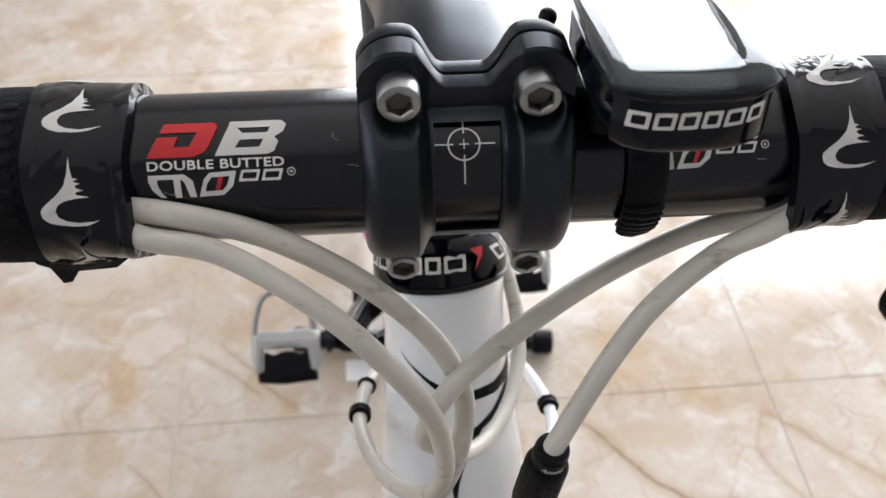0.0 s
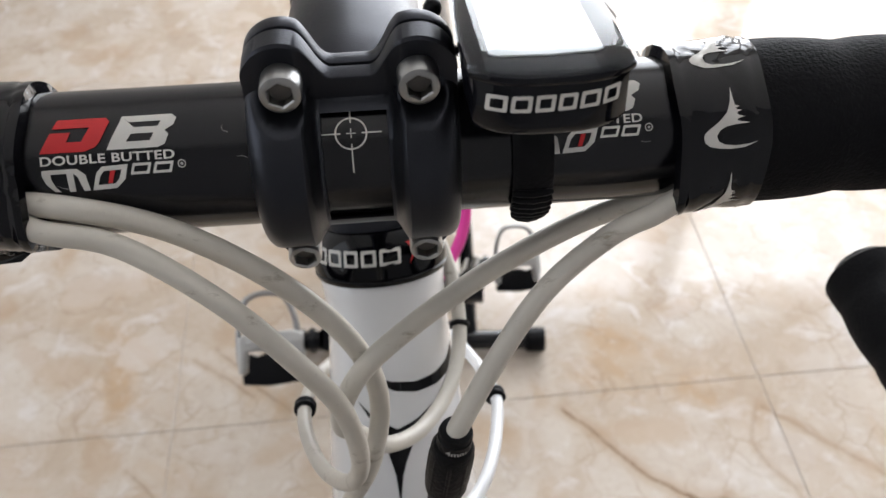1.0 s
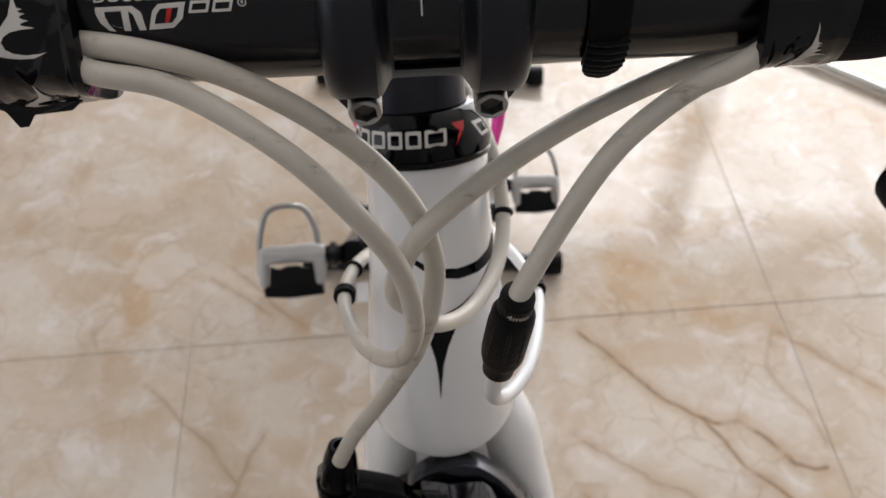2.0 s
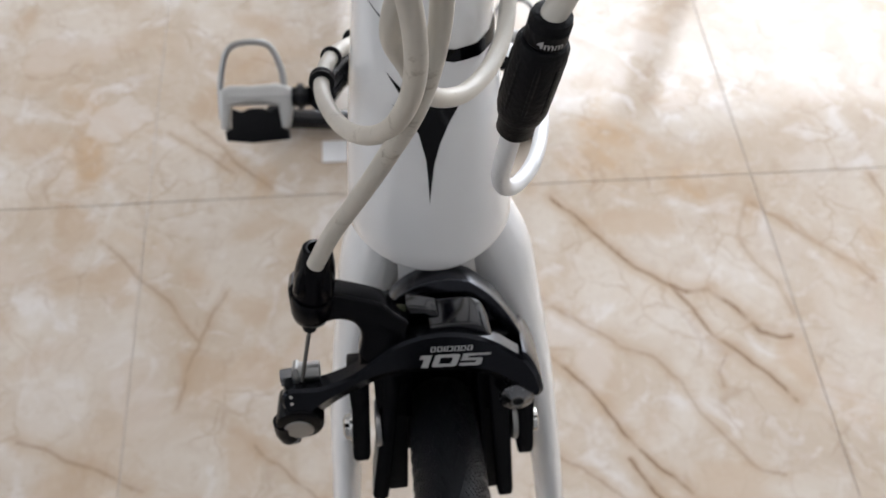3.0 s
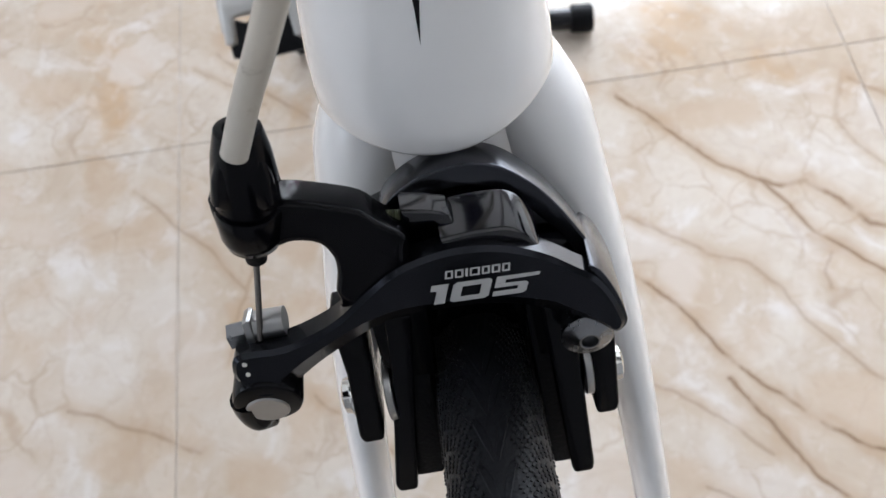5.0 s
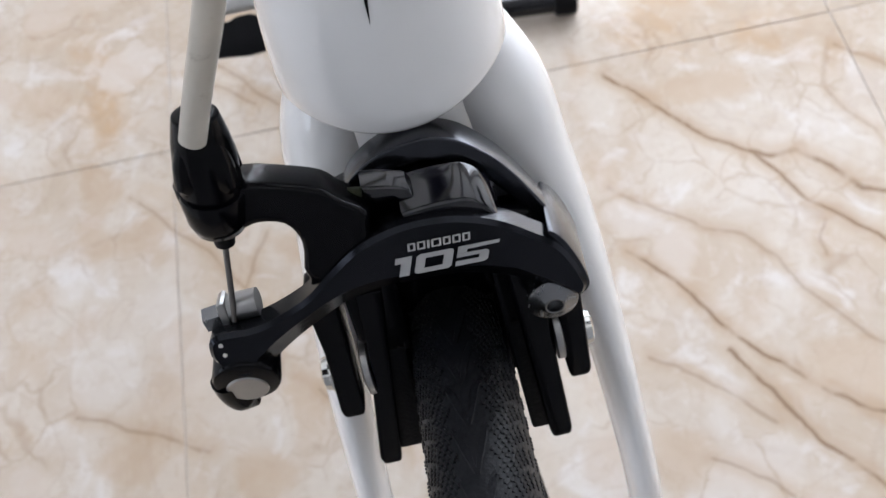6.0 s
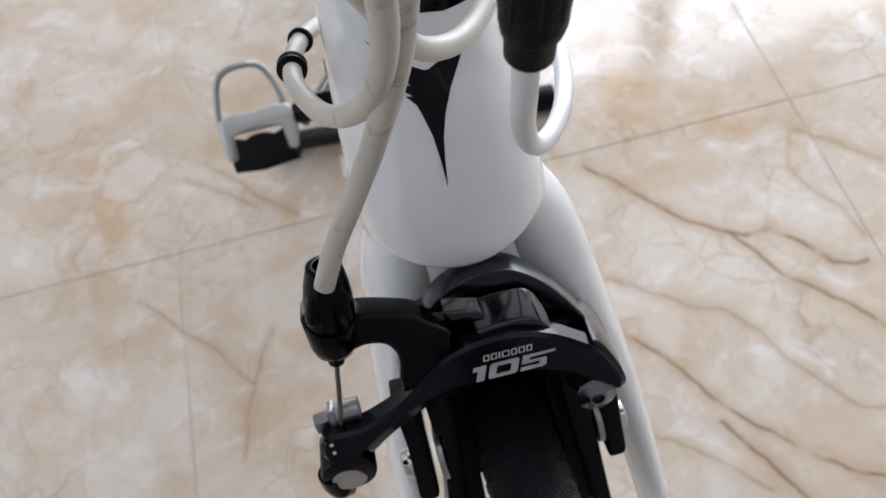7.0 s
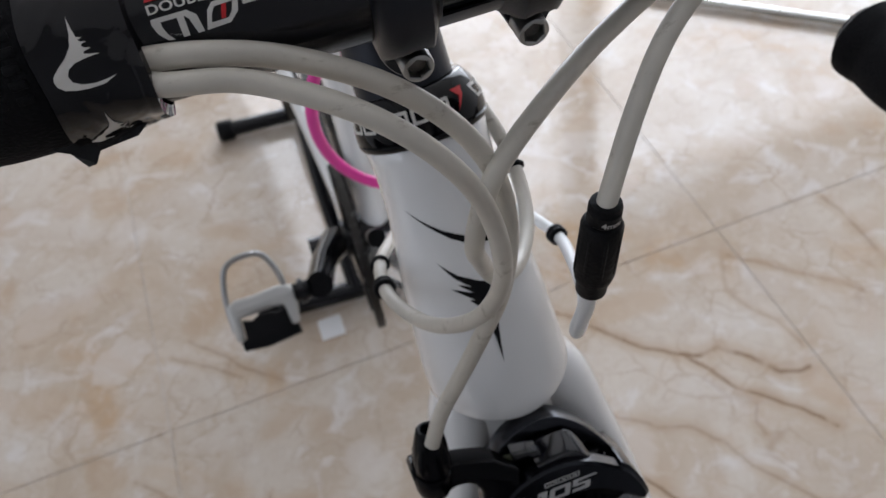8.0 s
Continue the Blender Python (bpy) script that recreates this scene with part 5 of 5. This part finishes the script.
for v in t4.verts:
    a = (v.co.x - 0.0026) / 0.0042
    d = -afd if afd.y > 0 else afd
    e = d.cross(ad)
    e = e if e.x > 0 else -e
    v.co = a0 + ad * (0.0075 - v.co.y) + d * (0.00425 * math.cos(a)) + e * (0.00425 * math.sin(a))
part("lettering", t4, M_PRINT2, adj, "small pale printed size mark", smooth=False)

# -- cycle computer on the bar
CX0, CX1 = 0.0208, 0.0508
tilt = Matrix.Translation((0, 0.1500, 0.9262)) @ Matrix.Rotation(radians(-9), 4, 'X')


def case_outline(inset=0.0, bulge=0.0046):
    w, m_ = (CX1 - CX0) / 2 - inset, (CX0 + CX1) / 2
    front = [(m_ + w * u, inset - bulge * (1 - abs(u) ** 3.2)) for u in np.linspace(-1, 1, 15)]
    return front + [(m_ + w + 0.0004, 0.012), (m_ + w - 0.0006, 0.040), (m_ + w - 0.006, 0.047 - inset), (m_ - w + 0.006, 0.047 - inset), (m_ - w + 0.0006, 0.040), (m_ - w - 0.0004, 0.012)]


comp = part("cycle_computer", prism(case_outline(0.0012), 0.0116, tilt @ Matrix.Translation((0, 0, -0.0136)), 0.0020, segs=4), M_COMP, bike, "black cycle computer with a grey display")
part("housing_top", prism(case_outline(0.0004), 0.0022, tilt @ Matrix.Translation((0, 0, -0.0034)), 0.0008, segs=4), M_COMP, comp, "glossy black rounded top housing")
lcd = [(CX0 + 0.0044, 0.0050), (CX0 + 0.0060, 0.0040), ((CX0 + CX1) / 2, 0.0034), (CX1 - 0.0068, 0.0040), (CX1 - 0.0052, 0.0050), (CX1 - 0.0050, 0.036), (CX0 + 0.0042, 0.036)]
part("display", prism(lcd, 0.0003, tilt @ Matrix.Translation((0, 0, -0.00118))), M_LCD, comp, "pale grey liquid-crystal display", smooth=False)
for x, y, w, h in ((0.0085, 0.0095, 0.0040, 0.0050), (0.0145, 0.0240, 0.0075, 0.0060)):
    part("display_reflection", prism([(CX0 + x, y), (CX0 + x + w, y), (CX0 + x + w, y + h), (CX0 + x, y + h)], 0.0001, tilt @ Matrix.Translation((0, 0, -0.00086))), M_LCDREFLECT, comp, "dim greenish reflection painted on the display", smooth=False)
# clear cover: its rim rolls down to the case on all sides
dome = bmesh.new()
rims = []
for inset, z in ((0.0, -0.0014), (0.0001, -0.0006), (0.0005, 0.0001), (0.0013, 0.0006), (0.0026, 0.0010), (0.0045, 0.0013), (0.0070, 0.0014)):
    rims.append([dome.verts.new(tilt @ Vector((x, y, z))) for x, y in case_outline(inset, 0.0046 - 0.25 * inset)])
for p_, q_ in zip(rims, rims[1:]):
    for k in range(len(p_)):
        dome.faces.new((p_[k], p_[(k + 1) % len(p_)], q_[(k + 1) % len(q_)], q_[k]))
dome.faces.new(rims[-1])
bmesh.ops.recalc_face_normals(dome, faces=dome.faces[:])
if max(dome.faces, key=lambda f: f.calc_area()).normal.z < 0:
    bmesh.ops.reverse_faces(dome, faces=dome.faces[:])
part("lens", dome, M_LENS, comp, "clear glossy display window").visible_shadow = False
mk = hollow_marks([0.0036, 0.0036, 0.0034, 0.0032, 0.0036, 0.0032], 0.0, 0, 0.0032, 0.0006, 0.0003, 0.00072)
for v in mk.verts:
    x = CX0 + 0.0030 + v.co.x
    u = (x - (CX0 + CX1) / 2) / ((CX1 - CX0) / 2 - 0.0012)
    v.co = tilt @ Vector((x, 0.0012 - 0.0046 * (1 - min(1, abs(u)) ** 3.2) - 0.0001 - v.co.z, -0.0086 + v.co.y + 0.03 * v.co.x))
part("print_mark", mk, M_PRINT, comp, "pale printed bars on the computer front", smooth=False)
part("bracket", box((0.0245, 0.168, 0.8985), (0.047, 0.194, 0.9150), 0.002), M_RUBBER, comp, "black rubber mounting bracket")
knob = part("side_button", lathe([(-0.0021, 0.0), (-0.0019, 0.0010), (-0.0011, 0.0018), (0.0, 0.0020), (0.0011, 0.0018), (0.0019, 0.0010), (0.0021, 0.0)], (0.0181, 0.190, 0.9130), (0, -0.3, 1), 24), M_RUBBER, comp, "small round black rubber knob")
part("knob_stalk", tube([(0.0181, 0.190, 0.9125), (0.0190, 0.188, 0.9070), (0.0260, 0.184, 0.9030)], 0.0009, 10), M_RUBBER, knob)
strap = bmesh.new()
sweep(strap, [(0.0370, BY - 0.0172 * math.cos(a), BZ + 0.0172 * math.sin(a)) for a in np.linspace(radians(95), radians(-44), 30)], 0.0044, 12, True, ((0, 0, 1), 1.0))
for v in strap.verts:
    d = Vector((0, v.co.y - BY, v.co.z - BZ))
    r = d.length
    a = math.degrees(math.atan2(d.z, -d.y))
    k = 1 - 0.45 * min(1, max(0, (-26 - a) / 20)) ** 2.5
    v.co = Vector((0.0370 + (v.co.x - 0.0370) * k, BY, BZ)) + d.normalized() * (0.0170 + (r - 0.0172) * 0.22)
strap_ob = part("strap", strap, M_RUBBER, comp, "black ribbed rubber strap")
for k in range(7):
    deg = -4 - k * 6.2
    a, w = radians(deg), 0.0043 * (1 - 0.40 * min(1, max(0, (-24 - deg) / 20)) ** 2.2)
    rr = 0.0182 + 0.00010 * k
    part("strap_rib", tube([(0.0370 + w * u, BY - (rr - 0.0006 * u * u) * math.cos(a), BZ + (rr - 0.0006 * u * u) * math.sin(a)) for u in (-1, -0.7, 0, 0.7, 1)], [0.0006, 0.0009, 0.0010, 0.0009, 0.0006], 8), M_RUBBER, strap_ob)
# black spiked crescent printed on the head tube
for poly in ([(-20, -21), (-14, -26), (-8, -30.5), (-1, -34.5), (8, -36), (16, -35.5), (23, -33), (29, -28.5), (28.5, -33), (24, -37.4), (17, -39.5), (8, -39.8), (0, -38), (-6, -34), (-13, -27.8)],
             [(28.5, -33), (25, -40.5), (18, -47), (10, -51), (2, -53.2), (0.5, -52.2), (8, -49.4), (15, -45.3), (21, -39.8), (24, -37.4)],
             [(-1.4, -83.6), (-0.4, -76), (0.6, -70), (2.5, -64), (5.2, -58.4), (7.8, -54.4), (10.2, -51), (3, -52.6), (-0.4, -52), (-8, -47.4), (-13.6, -41.8), (-9.2, -48.4), (-4.4, -52.8), (-8.8, -50.8), (-4.2, -55.2), (-12, -51.6), (-4.4, -57.8), (-6.5, -57.4), (-4.1, -60.2), (-3.1, -64), (-2.0, -69), (-1.5, -76)]):
    part("print_mark", on_axis(flat([(x / 1000, y / 1000) for x, y in poly], 0.00018, 0.003), 0.0, tube_r), M_GLOSSBLK, head, "black printed mark on the white tube")

# -- frame behind the head tube; the frame stands turned a little from the steered part
YAW = radians(-2.6)
HB = ax(-0.05)


def fr(d, z, x=0.0):
    """A place on the frame: d back from the head tube, height z, x to the side."""
    return Vector((HB.x + math.cos(YAW) * x - math.sin(YAW) * d, HB.y + math.sin(YAW) * x + math.cos(YAW) * d, z))


BB = fr(0.435, 0.284)
AXLE = fr(0.815, 0.346)
SEAT = fr(0.545, 0.735)
part("down_tube", tube(smooth_path([fr(0.012, 0.705), fr(0.12, 0.585), fr(0.30, 0.39), fr(0.405, 0.275)], 5), 0.0235, 28), M_WHITE, bike, "glossy white down tube")
part("top_tube", tube(smooth_path([fr(0.025, 0.757), fr(0.2, 0.752), fr(0.535, 0.722)], 5), 0.0185, 28), M_WHITE, bike, "glossy white top tube")
part("seat_tube", tube([BB, SEAT], 0.0165, 24), M_WHITE, bike, "glossy white seat tube")
for s in (-1, 1):
    part("chain_stay", tube(smooth_path([fr(0.43, 0.27, s * 0.022), fr(0.55, 0.29, s * 0.035), fr(0.815, 0.338, s * 0.062)], 6), 0.009, 16), M_WHITE, bike)
    part("seat_stay", tube(smooth_path([fr(0.535, 0.70, s * 0.012), fr(0.62, 0.60, s * 0.035), fr(0.815, 0.345, s * 0.062)], 6), 0.0075, 16), M_WHITE, bike)
part("bottom_bracket", tube([fr(0.435, 0.284, -0.04), fr(0.435, 0.284, 0.04)], 0.022, 24), M_BLACK, bike)
rear_wheel = wheel(bike, AXLE, "rear_wheel", (math.cos(YAW), math.sin(YAW), 0))[0]
# cable stops on the down tube
for s in (-1, 1):
    part("cable_stop", tube([fr(0.06, 0.690, s * 0.026), fr(0.085, 0.664, s * 0.026)], 0.0042, 14), M_RUBBER, bike, "black cable stop")
# crank set
crank = part("crank_set", tube([fr(0.435, 0.284, -0.078), fr(0.435, 0.284, 0.078)], 0.012, 20), M_BLACK, bike, "black crank set with chainrings")
for r, x in ((0.098, -0.028), (0.072, -0.022)):
    bm = bmesh.new()
    n = 96
    q = []
    for rr, dx in ((r - 0.013, -0.0012), (r - 0.013, 0.0012), (r, 0.0012), (r, -0.0012)):
        q.append([bm.verts.new(fr(0.435 + (rr + (0.003 if k % 2 and rr == r else 0)) * math.cos(2 * math.pi * k / n), 0.284 + (rr + (0.003 if k % 2 and rr == r else 0)) * math.sin(2 * math.pi * k / n), x + dx)) for k in range(n)])
    for a_, b_ in zip(q, q[1:] + q[:1]):
        for k in range(n):
            bm.faces.new((a_[k], a_[(k + 1) % n], b_[(k + 1) % n], b_[k]))
    part("chainring", bm, M_BLACK, crank, "black toothed chainring", smooth=False)
for k in range(5):
    a = 2 * math.pi * k / 5 + 0.4
    part("spider_arm", tube([fr(0.435, 0.284, -0.031), fr(0.435 + 0.088 * math.cos(a), 0.284 + 0.088 * math.sin(a), -0.029)], 0.006, 10), M_BLACK, crank)
PA = Vector((-0.067, 0.5222, 0.3805))
PB = fr(0.435 - (PA.y - BB.y), 0.284 - (PA.z - BB.z), 0.088)
for o, s in ((PA, -1), (PB, 1)):
    c0_ = fr(0.435, 0.284, s * 0.050)
    part("crank_arm", tube([c0_, c0_.lerp(o, 0.5), o - Vector((s * 0.010, 0, 0))], [0.017, 0.013, 0.0125], 20, True), M_GLOSSBLK, crank, "black crank arm")


def pedal(o, s, label):
    """A clipless pedal with a hoop in front, its axle at o, reaching out to side s."""
    p = thing("pedal", label, "pedal")
    p.parent = bike
    del p["category"]
    m = Matrix.Translation(o) @ Matrix.Rotation(radians(40), 4, 'X') @ Matrix.Diagonal((1, 0.82, 1, 1))
    part("axle", tube([m @ Vector((0, 0, 0)), m @ Vector((s * 0.014, 0, 0))], 0.0085, 18), M_GLOSSBLK, p, "black pedal axle")
    part("axle_collar", tube([m @ Vector((s * 0.004, 0, 0)), m @ Vector((s * 0.009, 0, 0))], 0.0115, 18), M_BLACK, p)
    body = [(0.012, 0.006), (0.018, 0.012), (0.026, 0.0145), (0.048, 0.0125), (0.066, 0.0135), (0.074, 0.008), (0.0745, -0.030), (0.0705, -0.032), (0.0675, -0.030), (0.0660, -0.008), (0.050, -0.0045), (0.040, -0.0045), (0.0255, -0.008), (0.0235, -0.030), (0.0205, -0.032), (0.0165, -0.030), (0.013, -0.008)]
    part("body", prism([(s * x, y) for x, y in body][::s], 0.013, m @ Matrix.Translation((0, 0, -0.007)), 0.003, segs=3), M_SILVER, p, "silver-white pedal body")
    hoop = [(0.020, 0.010, 0), (0.022, 0.030, 0.002), (0.029, 0.050, 0.004), (0.040, 0.056, 0.005), (0.056, 0.055, 0.004), (0.066, 0.047, 0.003), (0.0715, 0.026, 0.001), (0.0735, 0.006, 0), (0.0735, -0.02, 0)]
    part("hoop", tube([m @ Vector((s * q[0], q[1], q[2])) for q in smooth_path(hoop, 6)], 0.0027, 12), M_STEEL, p, "silver pedal hoop")
    block = [(0.0250, -0.010), (0.0330, -0.0135), (0.0400, -0.010), (0.0500, -0.010), (0.0570, -0.0135), (0.0650, -0.010), (0.0660, -0.030), (0.0715, -0.033), (0.0705, -0.043), (0.0480, -0.046), (0.0180, -0.043), (0.0185, -0.033), (0.0245, -0.030)]
    part("clamp_block", prism([(s * x, y) for x, y in block][::s], 0.015, m @ Matrix.Translation((0, 0, -0.012)), 0.0016), M_RUBBER, p, "black clamp block")
    part("axle_sleeve", tube([m @ Vector((s * 0.014, 0.002, -0.001)), m @ Vector((s * 0.066, 0.002, -0.001))], 0.0075, 18), M_SILVER, p, "silver axle sleeve")


pedal(PA, -1, "silver clipless pedal with a black clamp block")
pedal(PB, 1, "silver clipless pedal with a black clamp block")
# chain
bm = bmesh.new()
r1, r2 = 0.099, 0.036
up0, up1 = (0.435, 0.284 + r1), (0.815, 0.338 + r2)
lo0, lo1 = (0.435, 0.284 - r1), (0.86, 0.235)
loop = [(up0[0] + (up1[0] - up0[0]) * k / 62, up0[1] + (up1[1] - up0[1]) * k / 62) for k in range(63)]
loop += [(lo1[0] + (lo0[0] - lo1[0]) * k / 68, lo1[1] + (lo0[1] - lo1[1]) * k / 68) for k in range(69)]
loop += [(0.435 - r1 * math.sin(math.pi * k / 48), 0.284 - r1 * math.cos(math.pi * k / 48)) for k in range(49)]
for k, (d, z) in enumerate(loop):
    w = 0.0042 if k % 2 else 0.0028
    ca = fr(d, z, -0.028)
    m = Matrix.Translation(ca)
    nd, nz = loop[(k + 1) % len(loop)]
    ang = math.atan2(nz - z, nd - d)
    box((-w, -0.0048, -0.0042), (w, 0.0048, 0.0042), 0.0, m @ Matrix.Rotation(YAW, 4, 'Z') @ Matrix.Rotation(ang, 4, 'X'), bm)
part("chain", bm, M_CHAIN, bike, "dark oily bicycle chain", smooth=False)
part("cassette", lathe([(-0.066, 0.012), (-0.066, 0.022), (-0.060, 0.025), (-0.060, 0.028), (-0.052, 0.030), (-0.052, 0.036), (-0.044, 0.038), (-0.044, 0.046), (-0.038, 0.048), (-0.036, 0.012)], AXLE, (1, 0, 0), 48), M_CHAIN, bike, "steel sprocket cassette")
part("rear_derailleur", tube([fr(0.825, 0.30, -0.07), fr(0.835, 0.265, -0.058), fr(0.86, 0.225, -0.047), fr(0.885, 0.19, -0.047)], [0.008, 0.012, 0.010, 0.013], 16), M_GLOSSBLK, bike, "black rear derailleur")

# -- pink lock cable hung round the top tube
lock = thing("cable_lock", "bright pink cable lock looped round the top tube", "cable lock")
ring = [(0.009 + 0.038 * math.cos(a), 0.370 + 0.006 * math.sin(2 * a), 0.686 + 0.061 * math.sin(a)) for a in np.linspace(0, 2 * math.pi, 49)]
part("lock_cable", tube(ring, 0.0033, 14, False), M_PINK, lock, "bright pink coated cable")
part("lock_body", tube([(0.012, 0.369, 0.6245), (0.032, 0.371, 0.634)], 0.0085, 18), M_PINK, lock, "pink lock barrel")

# -- stand under the rear wheel
stand = thing("bicycle_stand", "black tubular steel bicycle stand on the tiled floor", "stand", (0.05, 1.0, 0))


def sp_(x, y, z):
    return Vector((x - 0.05, y - 1.0, z))


for (xa, ya), (xb, yb) in (((-0.150, 0.808), (0.206, 0.778)), ((-0.139, 1.222), (0.239, 1.188))):
    a, b = sp_(xa, ya, 0.018), sp_(xb, yb, 0.018)
    leg = part("cross_tube", tube([a, b], 0.0135, 20), M_BLACK, stand, "black steel cross tube")
    d = (b - a).normalized()
    for q, s in ((a, -1), (b, 1)):
        part("rubber_foot", lathe([(-0.022, 0.0150), (-0.020, 0.0172), (0.002, 0.0176), (0.005, 0.0160), (0.006, 0.0)], q, d * s, 24), M_RUBBER, leg, "black rubber end cap")
for x in (-0.016, 0.106):
    part("side_rail", tube(smooth_path([sp_(x, 0.795, 0.020), sp_(x, 0.90, 0.16), sp_(x * 0.8 + 0.01, 1.02, 0.325)], 6), 0.010, 16), M_BLACK, stand)
    part("side_rail", tube(smooth_path([sp_(x, 1.205, 0.020), sp_(x, 1.13, 0.16), sp_(x * 0.8 + 0.01, 1.03, 0.325)], 6), 0.010, 16), M_BLACK, stand)
    part("axle_hook", lathe([(0, 0.0), (0, 0.014), (0.008, 0.014), (0.008, 0.0)], sp_(x * 0.8 + 0.006, 1.022, 0.335), (1, 0, 0), 20), M_BLACK, stand)

# -- small things on the floor
scrap = part("paper_scrap", box((-0.083, 0.742, 0.0003), (-0.049, 0.778, 0.0012), 0.0, Matrix.Rotation(0.0, 4, 'Z')), M_PAPER, None, smooth=False)
tagged(scrap, "small white scrap of paper lying on the tiles", "paper")
rod = thing("metal_tube", "thin bright metal tube with dark end lying on the floor", "tube", (0.67, 1.25, 0))
part("rod", tube([(0.0, 0.0, 0.011), (0.50, -0.46, 0.011)], 0.0085, 18), M_CHROME, rod, "bright polished metal tube")
part("end_cap", lathe([(-0.020, 0.0), (-0.020, 0.0108), (0.012, 0.0108), (0.013, 0.008)], (0, 0, 0.0112), (0.737, -0.676, 0), 20), M_RUBBER, rod, "dark rubber end cap")

# ---------------------------------------------------------------- floor tiles
TILE_MESH = part("tile", box((0.0007, 0.0007, -0.01), (TILE - 0.0007, TILE - 0.0007, 0.0), 0.0003, segs=1), M_TILE, floor, smooth=False).data
bpy.data.objects.remove(bpy.data.objects["tile"])
for i in range(-3, 5):
    for j in range(-4, 4):
        t0 = new("tile", TILE_MESH)
        t0.parent = floor
        t0.matrix_local = _ft @ Matrix.Translation((i * TILE, j * TILE, 0))
